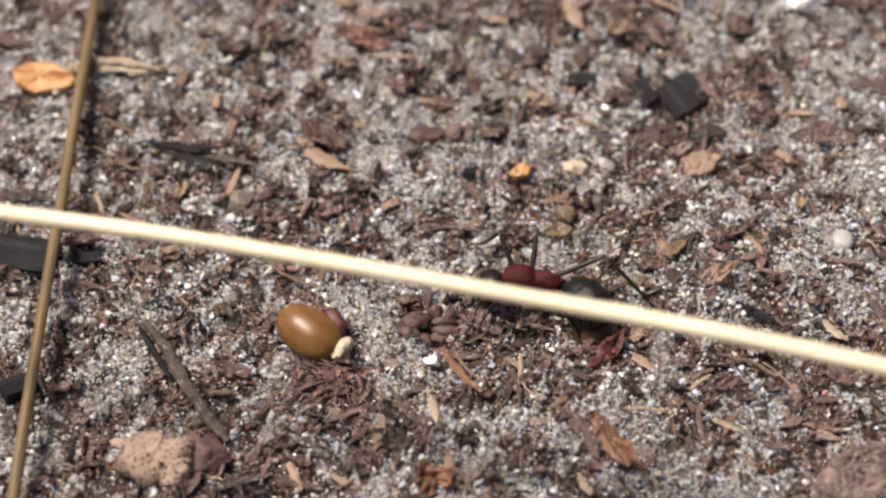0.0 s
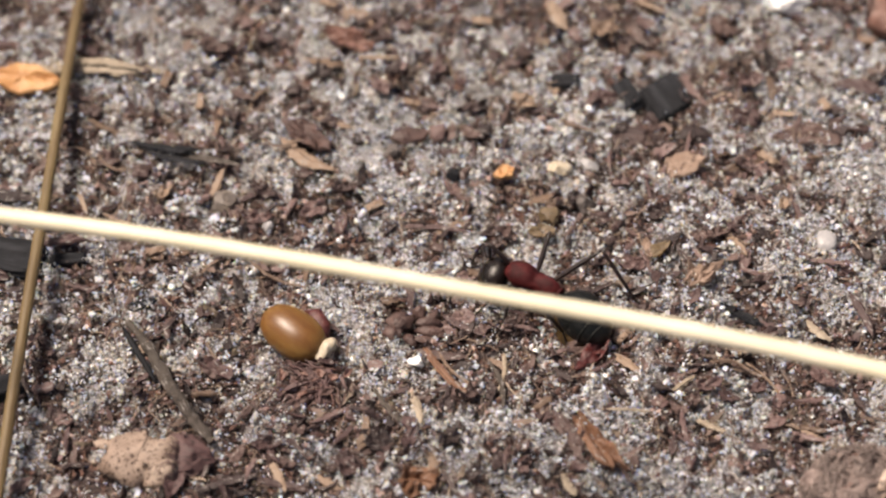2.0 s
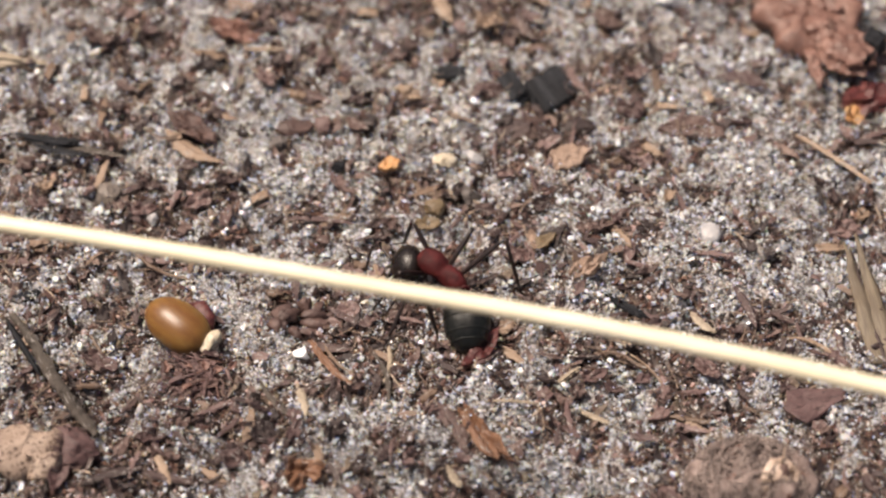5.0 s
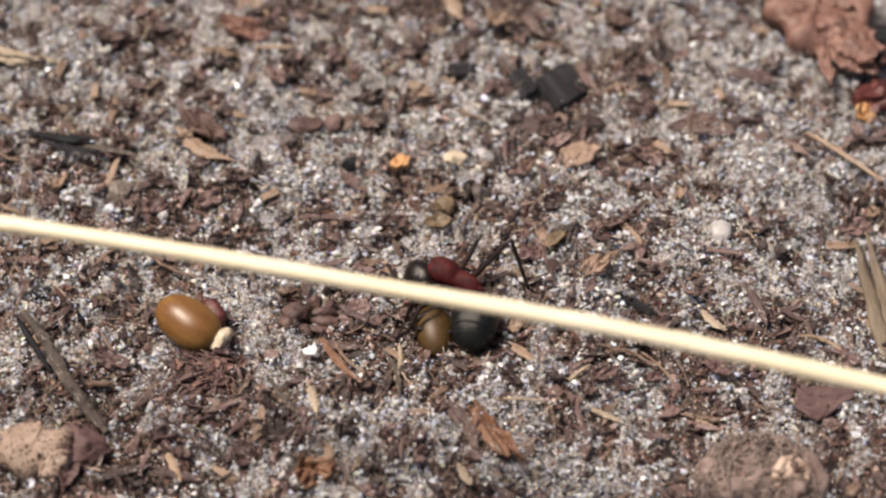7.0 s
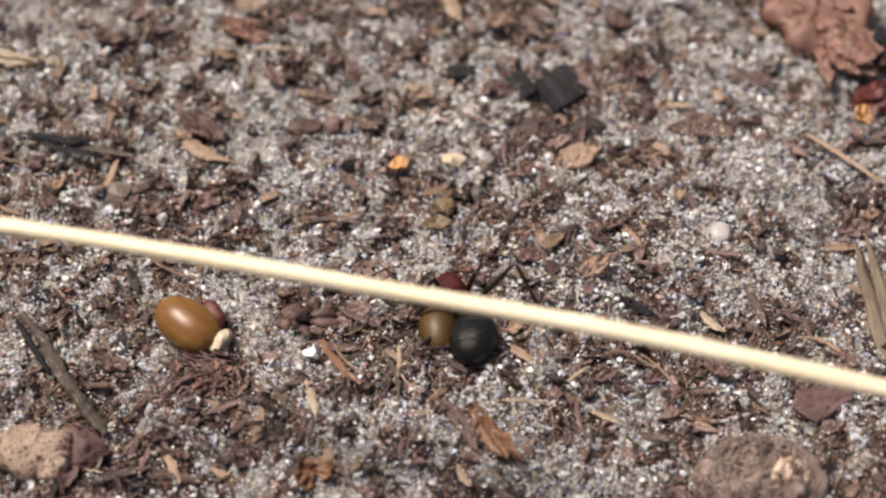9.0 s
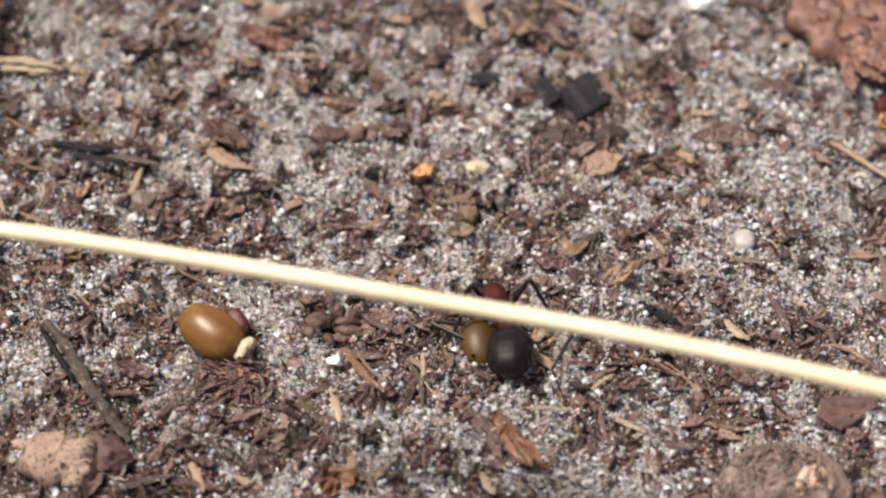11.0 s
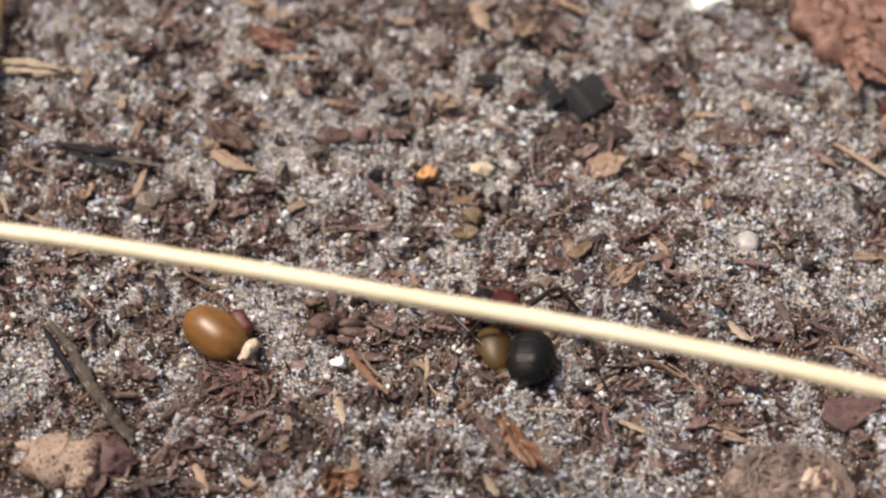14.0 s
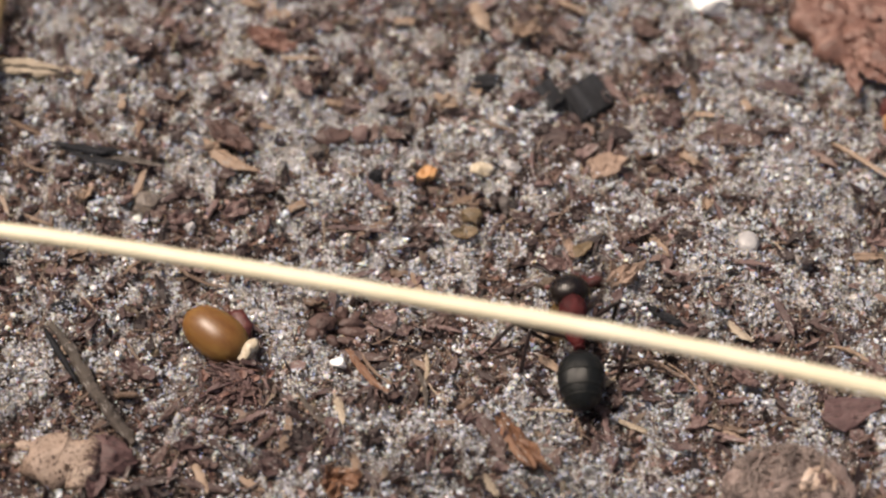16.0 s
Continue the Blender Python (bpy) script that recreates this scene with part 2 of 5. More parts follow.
LEG = material("ant_leg", [(0.3, (0.006, 0.004, 0.004)), (0.7, (0.020, 0.010, 0.009))], 2, 4, (0.3, 0.5), 0.2, 12)
EYEBLACK = material("ant_eye", [(0.3, (0.004, 0.004, 0.004)), (0.7, (0.012, 0.012, 0.012))], 4, 2, (0.15, 0.25), 0.3, 30)


# ---- relief of the ground ----
LATTICE = np.random.RandomState(7).rand(4, 256, 256)


def vnoise(x, y, layer=0):
    """Smooth value noise of numpy arrays, about 0 to 1, one cell per unit."""
    xi, yi = np.floor(x).astype(int), np.floor(y).astype(int)
    fx, fy = x - xi, y - yi
    fx, fy = fx * fx * (3 - 2 * fx), fy * fy * (3 - 2 * fy)
    g = LATTICE[layer]
    a, b = g[xi % 256, yi % 256], g[(xi + 1) % 256, yi % 256]
    c, d = g[xi % 256, (yi + 1) % 256], g[(xi + 1) % 256, (yi + 1) % 256]
    return (a * (1 - fx) + b * fx) * (1 - fy) + (c * (1 - fx) + d * fx) * fy


def relief(x, y):
    """Height of the bare ground in millimetres."""
    x, y = np.asarray(x, float), np.asarray(y, float)
    near = np.exp(-((x / 90) ** 2 + (y / 90) ** 2))
    h = 2.2 * (vnoise(x / 14 + 40, y / 14 + 40, 0) - 0.5) + 0.9 * (vnoise(x / 4.2 + 9, y / 4.2 + 9, 1) - 0.5)
    h = h + (0.75 * (vnoise(x / 1.2, y / 1.2, 2) - 0.5) + 0.36 * (vnoise(x / 0.5, y / 0.5, 3) - 0.5)) * np.maximum(near, 0.1)
    return 0.85 * h


def height(x, y):
    return float(relief(x, y))


def steps(fine, half, grow, end):
    s = list(np.arange(0, half, fine))
    d = fine
    while s[-1] < end:
        d *= grow
        s.append(s[-1] + d)
    return np.array([-v for v in s[:0:-1]] + s)


def mesh_object(name, verts, faces, mat, smooth=True):
    me = bpy.data.meshes.new(name)
    me.from_pydata(verts, [], faces)
    me.materials.append(mat)
    if smooth:
        me.polygons.foreach_set("use_smooth", [True] * len(me.polygons))
    return new(name, me)


def build_ground():
    gx, gy = steps(0.34, 38, 1.25, 60000), steps(0.34, 28, 1.25, 60000)
    X, Y = np.meshgrid(gx, gy, indexing="ij")
    Z = relief(X, Y)
    far = np.maximum(np.abs(X), np.abs(Y)) > 400
    Z[far] = 0
    nx, ny = len(gx), len(gy)
    co = np.stack([X, Y, Z], -1).reshape(-1, 3) * MM
    i, j = np.meshgrid(np.arange(nx - 1), np.arange(ny - 1), indexing="ij")
    a = (i * ny + j).ravel()
    faces = np.stack([a, a + ny, a + ny + 1, a + 1], -1)
    ob = mesh_object("ground", co.tolist(), faces.tolist(), SOIL)
    bed = ob.data.attributes.new("sand_bed", "FLOAT", "POINT")
    even = np.clip((np.maximum(np.abs(X) - 38, np.abs(Y) - 28)) / 12, 0, 1)
    bed.data.foreach_set("value", (pile(sandiness(X, Y)) * (1 - even) + 0.45 * even).ravel().astype(np.float32))
    tagged(ob, "pale sandy soil mixed with dark plant crumbs", "ground", kind="structure")


# ---- loose grains ----
ICO = bmesh.new()
bmesh.ops.create_icosphere(ICO, subdivisions=1, radius=1.0)
ICO_V = np.array([v.co[:] for v in ICO.verts])
ICO_F = np.array([[v.index for v in f.verts] for f in ICO.faces])
ICO.free()

SANDY = [(-8.57, -6.43, 3.0), (-10.25, -4.88, 2.5), (3.05, -11.92, 3.0), (5.54, -14.75, 3.2), (0.55, 7.71, 3.5), (3.94, 6.65, 3.0), (11.57, 3.05, 3.0), (19.63, -11.44, 2.6), (-7.52, 3.85, 3.5),
         (-23.38, -8.32, 3.5), (-20.05, -4.83, 3.0), (-13.93, -10.24, 2.5), (14.83, -11.84, 2.0), (-5.63, 10.62, 4.0), (-18.36, 11.25, 4.0), (-24.59, 16.53, 4.5), (20.28, 8.08, 4.5), (17.89, -2.35, 3.5), (-0.79, -3.09, 2.5), (2.18, -1.57, 2.0), (22.36, 3.82, 5.0), (19.17, 17.26, 5.0), (12.81, 16.01, 4.0), (23.62, -1.62, 4.0), (23.95, -8.66, 3.0), (15.68, 11.27, 3.5), (21.38, 13.83, 4.0), (22.94, -1.71, 3.0), (10.28, -14.5, 3.0), (10.85, -16.33, 3.0), (-18.89, 8.89, 3.0), (-18.03, 5.01, 2.0), (6.77, -16.39, 2.5), (-4.2, -15.91, 2.5), (-12.8, -10.5, 1.8), (-12.4, -8.7, 1.2)]
DARK = [(-2.7, -8.63, 3.0), (-7.01, -16.31, 4.0), (-14.29, -15.7, 3.0), (-16.2, 2.69, 3.0), (-12.14, 1.72, 2.5), (-1.88, 14.75, 5.0), (2.29, 13.78, 3.5), (11.6, 12.05, 3.5), (14.32, -9.16, 3.5), (-11.42, -16.56, 3.0), (9.71, 18.32, 3.5),
        (-4.67, -6.66, 2.2), (6.53, 1.07, 2.5), (15.54, -13.66, 3.0), (-18.15, 7.97, 3.0), (-24.2, -1.68, 3.0), (15.82, 7.55, 4.0), (-21.2, -11.25, 4.0), (-16.09, -11.76, 4.0), (-23.33, -16.57, 5.0), (-17.43, -4.83, 3.0), (-15.8, 14.94, 4.0), (-6.2, -8.2, 2.2), (15.4, -12.7, 1.6), (18.6, -12.3, 1.3), (-9.6, -15.7, 1.8), (-14.2, -16.8, 1.5), (12.9, -12.8, 2.0), (12.3, -16.3, 2.0), (-11.7, -16.8, 1.5), (-12.5, -3.5, 2.0), (-10.3, -3.1, 1.8), (4.6, -10.3, 1.8), (-3.1, -7.0, 1.5), (-2.2, -8.4, 1.8), (1.2, -9.0, 1.8), (5.2, -8.9, 1.7), (3.4, -2.2, 1.8)]


def sandiness(x, y):
    wx, wy = x + 0.8 * (vnoise(x / 1.1, y / 1.1, 3) - 0.5), y + 0.8 * (vnoise(x / 1.1 + 50, y / 1.1, 3) - 0.5)
    v = 0.08 * vnoise(wx / 4.2 + 3, wy / 4.2 + 5, 0) + 0.48 * vnoise(wx / 1.45 + 20, wy / 1.45 + 4, 1) + 0.44 * vnoise(wx / 0.64 + 2, wy / 0.64 + 14, 2)
    for px, py, r in SANDY:
        v = v + 0.07 * np.exp(-((x - px) ** 2 + (y - py) ** 2) / (r * r))
    for px, py, r in DARK:
        v = v - 0.06 * np.exp(-((x - px) ** 2 + (y - py) ** 2) / (r * r))
    return v


def pile(v):
    """How much the sand covers, 0 to 1."""
    u = np.clip((v - 0.42) / 0.14, 0, 1)
    return u * u * (3 - 2 * u)


def flake_shape():
    """A thin warped flake of eight uneven corners, its rim ragged and turned up."""
    top, low = [], []
    for k in range(8):
        a = 2 * math.pi * k / 8
        r = (1.0, 0.72, 0.95, 0.62, 1.05, 0.8, 0.66, 0.9)[k]
        z = 1.6 * math.sin(a * 2 + 0.6) * r
        top.append((r * math.cos(a), r * math.sin(a), z + 0.5))
        low.append((r * 0.92 * math.cos(a), r * 0.92 * math.sin(a), z - 0.5))
    v = top + low + [(0.05, 0.0, -0.2), (0.0, 0.05, -1.2)]
    f = []
    for k in range(8):
        n = (k + 1) % 8
        f += [(k, n, 16), (8 + n, 8 + k, 17), (8 + k, 8 + n, n), (8 + k, n, k)]
    return np.array(v), np.array(f)


def stick_shape():
    """A thin bent stick of four stretches, three-sided."""
    v, f = [], []
    for i in range(5):
        u = i / 2 - 1
        r = 1 - 0.45 * u * u
        v += [(u, r * math.cos(a) + 2.2 * (u * u - 0.4), r * math.sin(a)) for a in (0.5, 2.6, 4.7)]
    for i in range(4):
        for k in range(3):
            a, b, c, d = 3 * i + k, 3 * i + (k + 1) % 3, 3 * i + 3 + (k + 1) % 3, 3 * i + 3 + k
            f += [(a, b, c), (a, c, d)]
    f += [(2, 1, 0), (12, 13, 14)]
    return np.array(v), np.array(f)


STICK_V, STICK_F = stick_shape()
AREA = (-37, 35, -21, 26)


def scatter(name, rs, count, size, mat, shape, axes, keep, sink=0.35, tip=0.35, power=1.6, rough=0.28, heap=0.0):
    """Many small pieces of one shape, joined, strewn over the ground. axes: ranges of length, width and height to the size."""
    sv, sf = shape
    x, y = rs.uniform(AREA[0], AREA[1], count), rs.uniform(AREA[2], AREA[3], count)
    ok = rs.rand(count) < keep(sandiness(x, y))
    x, y = x[ok], y[ok]
    n, m = len(x), len(sv)
    s = size[0] * (size[1] / size[0]) ** (rs.rand(n) ** power)
    ax = s[:, None] * np.stack([rs.uniform(*r, n) for r in axes], -1) * 0.5
    v = sv[None] * (1 + rs.uniform(-rough, rough, (n, m, 3))) * ax[:, None]
    ang = rs.uniform(0, 2 * math.pi, n)
    tilt = rs.normal(0, tip, (n, 2))
    ca, sa = np.cos(ang)[:, None], np.sin(ang)[:, None]
    vx, vy, vz = v[..., 0], v[..., 1], v[..., 2]
    t0, t1 = tilt[:, :1], tilt[:, 1:]
    vy, vz = vy * np.cos(t0) - vz * np.sin(t0), vy * np.sin(t0) + vz * np.cos(t0)
    vx, vz = vx * np.cos(t1) - vz * np.sin(t1), vx * np.sin(t1) + vz * np.cos(t1)
    z = relief(x, y) + s * sink * 0.5 + heap * (0.4 + 0.6 * pile(sandiness(x, y))) * rs.rand(n)
    co = np.stack([vx * ca - vy * sa + x[:, None], vx * sa + vy * ca + y[:, None], vz + z[:, None]], -1).reshape(-1, 3) * MM
    f = (sf[None] + m * np.arange(n)[:, None, None]).reshape(-1, 3)
    me = bpy.data.meshes.new(name)
    me.vertices.add(len(co))
    me.vertices.foreach_set("co", co.ravel())
    me.loops.add(f.size)
    me.loops.foreach_set("vertex_index", f.ravel().astype(np.int32))
    me.polygons.add(len(f))
    me.polygons.foreach_set("loop_start", np.arange(0, f.size, 3, dtype=np.int32))
    me.update(calc_edges=True)
    me.validate()
    me.polygons.foreach_set("use_smooth", [False] * len(me.polygons))
    me.materials.append(mat)
    return new(name, me)


def build_grains():
    rs = np.random.RandomState(11)
    ico, stick = (ICO_V, ICO_F), (STICK_V, STICK_F)
    octa = (np.array([(1, 0, 0), (-1, 0, 0), (0, 1, 0), (0, -1, 0), (0, 0, 1), (0, 0, -1)], float), np.array([(0, 2, 4), (2, 1, 4), (1, 3, 4), (3, 0, 4), (2, 0, 5), (1, 2, 5), (3, 1, 5), (0, 3, 5)]))
    sand = scatter("sand", rs, 62000, (0.13, 0.46), QUARTZ, ico, ((0.8, 1.5), (0.6, 1.1), (0.5, 0.9)), lambda v: np.clip(pile(v), 0.18, 0.9), power=2.3, rough=0.5, heap=0.5)
    tagged(sand, "white and grey quartz sand grains", "sand", kind="stuff")
    fine = scatter("fine_sand", rs, 120000, (0.09, 0.21), QUARTZ, octa, ((0.9, 1.5), (0.9, 1.3), (0.8, 1.3)), lambda v: np.clip(pile(v), 0.18, 1), 0.6, 0.6, 1.3, 0.4, 0.6)
    tagged(fine, "fine white and grey quartz sand", "sand", kind="stuff")
    stained = scatter("stained_sand", rs, 30000, (0.12, 0.42), STAINED, ico, ((0.8, 1.6), (0.6, 1.1), (0.4, 0.8)), lambda v: 0.8 - 0.5 * pile(v), 0.5, 0.5, 1.7, 0.5, 0.3)
    tagged(stained, "brown and pinkish stained sand grains", "sand", kind="stuff")
    grit = scatter("grit", rs, 34000, (0.08, 0.18), GRIT, octa, ((0.8, 1.5), (0.8, 1.1), (0.7, 1.1)), lambda v: np.clip(1.5 - v, 0.3, 1), 0.9, 0.5, 1.4)
    tagged(grit, "fine mixed grit between the grains", "sand", kind="stuff")
    crumbs = scatter("humus_crumbs", rs, 84000, (0.10, 0.44), CRUMB, octa, ((1.0, 3.0), (0.4, 1.0), (0.25, 0.7)), lambda v: np.clip(1.05 - pile(v), 0.12, 0.95), 0.8, 0.55, 2.1, 0.4, 0.2)
    tagged(crumbs, "dark brown crumbs of rotted bark", "plant litter", kind="stuff")
    chips = scatter("bark_chips", rs, 18000, (0.26, 1.25), CHIP, flake_shape(), ((0.9, 1.7), (0.3, 0.75), (0.10, 0.26)), lambda v: np.clip(0.9 - pile(v), 0.24, 0.68), 0.5, 0.6, 2.3, 0.5, 0.4)
    tagged(chips, "small ragged chips of brown bark and leaf", "plant litter", kind="stuff")
    fibres = scatter("plant_fibres", rs, 19000, (0.3, 1.8), FIBRE, stick, ((0.9, 1.2), (0.025, 0.08), (0.02, 0.06)), lambda v: np.clip((0.80 - v) * 2, 0.14, 1), 0.3, 0.16, 1.7, heap=0.5)
    tagged(fibres, "thin dry plant fibres strewn over the sand", "plant litter", kind="stuff")


build_ground()
build_grains()


# ---- makers ----
def link_mesh(name, bm, mat, smooth=True):
    me = bpy.data.meshes.new(name)
    bmesh.ops.recalc_face_normals(bm, faces=bm.faces)
    bm.to_mesh(me)
    bm.free()
    me.materials.append(mat)
    if smooth:
        me.polygons.foreach_set("use_smooth", [True] * len(me.polygons))
    return new(name, me)


def part(name, bm, mat, parent, label="", smooth=True):
    ob = link_mesh(name, bm, mat, smooth)
    ob.parent = parent
    return tagged(ob, label)


def wobble(p, scale, seed):
    return noise.noise_vector(Vector(p) * scale + Vector((seed * 7.3, seed * 3.1, seed * 5.7)))


def loft(path, radii, sides=12, squash=1.0, seed=0, rough=0.0, freq=1.0, bm=None):
    """A closed tube in millimetres along path with a radius at each point; squash flattens it; rough makes it uneven."""
    bm = bm or bmesh.new()
    path = [Vector(p) for p in path]
    rings = []
    for i, (p, r) in enumerate(zip(path, radii)):
        d = (path[min(i + 1, len(path) - 1)] - path[max(i - 1, 0)]).normalized()
        side = d.cross(Vector((0, 0, 1)))
        side = side.normalized() if side.length > 1e-4 else Vector((0, 1, 0))
        upv = side.cross(d)
        ring = []
        for k in range(sides):
            a = 2 * math.pi * k / sides
            q = p + side * math.cos(a) * r + upv * math.sin(a) * r * squash
            if rough:
                q = q + wobble(q, freq, seed) * rough * min(1.0, r * 2)
            ring.append(bm.verts.new(q * MM))
        rings.append(ring)
    for a, b in zip(rings, rings[1:]):
        for k in range(sides):
            bm.faces.new((a[k], a[(k + 1) % sides], b[(k + 1) % sides], b[k]))
    bm.faces.new(rings[0][::-1])
    bm.faces.new(rings[-1])
    return bm


def spindle(length, width, n=16, blunt=2.0, skew=0.0):
    """Path along x and radii of a rounded body, ends closed small."""
    path, rad = [], []
    for i in range(n):
        u = math.cos(math.pi * (1 - i / (n - 1)))
        r = max(0.03, (1 - abs(u) ** blunt)) ** 0.5
        path.append((u * length / 2, 0, 0))
        rad.append(max(0.02 * width, width / 2 * r * (1 + skew * u)))
    return path, rad


def lump(sx, sy, sz, seed, rough=0.25, freq=0.8, sub=3, angular=0.0):
    bm = bmesh.new()
    bmesh.ops.create_icosphere(bm, subdivisions=sub, radius=1.0)
    for v in bm.verts:
        c = v.co.copy()
        if angular:
            m = max(abs(c.x), abs(c.y), abs(c.z))
            c = c.lerp(c / m * 0.85, angular)
        n1 = wobble(c, freq * 1.6, seed)
        n2 = wobble(c, freq * 5, seed + 3)
        c = c * (1 + rough * n1.x + rough * 0.3 * n2.y) + n1 * rough * 0.3
        v.co = Vector((c.x * sx, c.y * sy, c.z * sz)) * 0.5 * MM
    return bm


def chunk(sx, sy, sz, seed, cuts=9, rough=0.06, sub=3, off=(0, 0, 0)):
    """A broken, flat-faced lump: a ball with planes cut off it."""
    rs = random.Random(seed)
    bm = bmesh.new()
    bmesh.ops.create_icosphere(bm, subdivisions=sub, radius=1.0)
    planes = []
    for i in range(cuts):
        d = Vector((rs.gauss(0, 1), rs.gauss(0, 1), rs.gauss(0, 0.8))).normalized()
        planes.append((d, rs.uniform(0.55, 0.85)))
    for v in bm.verts:
        c = v.co.copy()
        for d, k in planes:
            e = c.dot(d) - k
            if e > 0:
                c -= d * e
        c += wobble(c, 3.0, seed) * rough + wobble(c, 8.0, seed + 5) * rough * 0.5
        v.co = (Vector((c.x * sx, c.y * sy, c.z * sz)) * 0.62 + Vector(off)) * MM
    return bm


def block(sx, sy, sz, seed, off=(0, 0, 0), skew=0.5):
    """A brittle block with straight broken sides and a split, grained top."""
    rs = random.Random(seed)
    bm = bmesh.new()
    bmesh.ops.create_cube(bm, size=2.0)
    bmesh.ops.subdivide_edges(bm, edges=bm.edges, cuts=6, use_grid_fill=True)
    sh, tp, sk = skew * rs.uniform(-0.25, 0.25), rs.uniform(0.82, 0.97), skew * rs.uniform(-0.2, 0.2)
    grooves = [rs.uniform(-0.07, 0.07) for _ in range(9)]
    for v in bm.verts:
        c = v.co.copy()
        e = sum(1 for a in c if abs(a) > 0.95)
        if e >= 2:
            c *= 0.95 - 0.05 * rs.random()
        g = grooves[int((c.y + 1) * 4) % 9]
        k = tp if c.z > 0 else 1.0
        q = wobble(c, 2.2, seed) * 0.09 + wobble(c, 6.0, seed + 1) * 0.04
        v.co = (Vector(((c.x * k + sh * c.y) * sx, (c.y * k + sk * c.x) * sy, (c.z + g + 0.15 * sh * c.x) * sz)) * 0.5 + Vector((q.x * sx, q.y * sy, q.z * sz)) * 0.5 + Vector(off)) * MM
    return bm


def plate(lx, ly, th, seed, curl=0.15, ragged=0.25, n=18, point=0.0, uneven=1.0):
    """A thin uneven flake, lying flat about its middle, edges ragged, curled like dry bark."""
    rs = random.Random(seed)
    bm = bmesh.new()
    corners = rs.randint(5, 7)
    cuts = [(2 * math.pi * (k + rs.uniform(-0.3, 0.3)) / corners, rs.uniform(0.72, 0.95)) for k in range(corners)]
    outline = []
    for k in range(n):
        a = 2 * math.pi * k / n
        r = min([1.25] + [d / max(0.2, math.cos(a - c)) for c, d in cuts]) * (1 + rs.uniform(-ragged, ragged) * 0.55)
        w = 1 - point * max(0, math.cos(a))
        outline.append((math.cos(a) * r * lx / 2, math.sin(a) * r * w * ly / 2))

    def surf(x, y, top):
        z = curl * ly * ((2 * y / ly) ** 2 - 0.3) + 0.3 * curl * lx * (2 * x / lx) ** 2
        q = wobble((x, y, 0), 0.9, seed)
        fine = wobble((x, y, 0.0), 3.0, seed + 2)
        return Vector((x + 0.08 * q.x, y + 0.08 * q.y, z + uneven * q.z * 0.22 * ly * 0.5 + (th * 0.5 if top else -th * 0.5) + uneven * fine.z * th * 1.3)) * MM

    tops, bots = [], []
    for f in (1.0, 0.92, 0.62, 0.3):
        edge = 0.55 if f == 1.0 else 1.0
        tops.append([bm.verts.new(surf(x * f, y * f, True) + Vector((0, 0, -(1 - edge) * th * 0.5 * MM))) for x, y in outline])
        bots.append([bm.verts.new(surf(x * f, y * f, False) + Vector((0, 0, (1 - edge) * th * 0.5 * MM))) for x, y in outline])
    tc, bc = bm.verts.new(surf(0, 0, True)), bm.verts.new(surf(0, 0, False))
    for rings, mid in ((tops, tc), (bots, bc)):
        for a, b in zip(rings, rings[1:]):
            for k in range(n):
                bm.faces.new((a[k], a[(k + 1) % n], b[(k + 1) % n], b[k]))
        for k in range(n):
            bm.faces.new((rings[-1][k], rings[-1][(k + 1) % n], mid))
    for k in range(n):
        bm.faces.new((bots[0][k], bots[0][(k + 1) % n], tops[0][(k + 1) % n], tops[0][k]))
    return bm


def splinter(length, width, seed, squash=0.5, bend=0.12, rough=0.22, sides=9, n=16, taper=0.75):
    """A broken sliver of wood along x, ridged along the grain, with ragged ends."""
    rs = random.Random(seed)
    b = rs.choice((-1, 1)) * bend
    ridge = [rs.uniform(0.55, 1.2) for _ in range(sides)]
    ends = [(rs.uniform(-0.16, 0.05), rs.uniform(-0.05, 0.16)) for _ in range(sides)]
    lean = rs.uniform(-0.25, 0.25)
    bm = bmesh.new()
    rings = []
    for i in range(n):
        u = 2 * i / (n - 1) - 1
        r = width / 2 * max(0.22, 1 - taper * abs(u + lean * (1 - u * u)) ** 2.5) * rs.uniform(0.86, 1.1)
        cy = b * length * (u * u - 0.3) * 0.5 + rs.uniform(-1, 1) * 0.05 * width
        ring = []
        for k in range(sides):
            a = 2 * math.pi * k / sides
            w = (abs(u) ** 3) * length
            x = u * length / 2 + (ends[k][0] if u < 0 else ends[k][1]) * w * -1
            rr = r * ridge[k] * (1 + rs.uniform(-rough, rough))
            ring.append(bm.verts.new(Vector((x, cy + math.cos(a) * rr, math.sin(a) * rr * squash + 0.06 * length * bend * u)) * MM))
        rings.append(ring)
    for p, q in zip(rings, rings[1:]):
        for k in range(sides):
            bm.faces.new((p[k], p[(k + 1) % sides], q[(k + 1) % sides], q[k]))
    bm.faces.new(rings[0][::-1])
    bm.faces.new(rings[-1])
    return bm


def lay(ob, x, y, turn=0.0, up=0.0, rx=0.0, ry=0.0):
    """Set a thing on the ground at x, y, its middle up millimetres above it."""
    ob.matrix_basis = pose(x * MM, y * MM, (height(x, y) + up + 0.15) * MM, rx, ry, turn)
    return ob


def thing(name, label, category, group=""):
    return tagged(new(name), label, category, group)


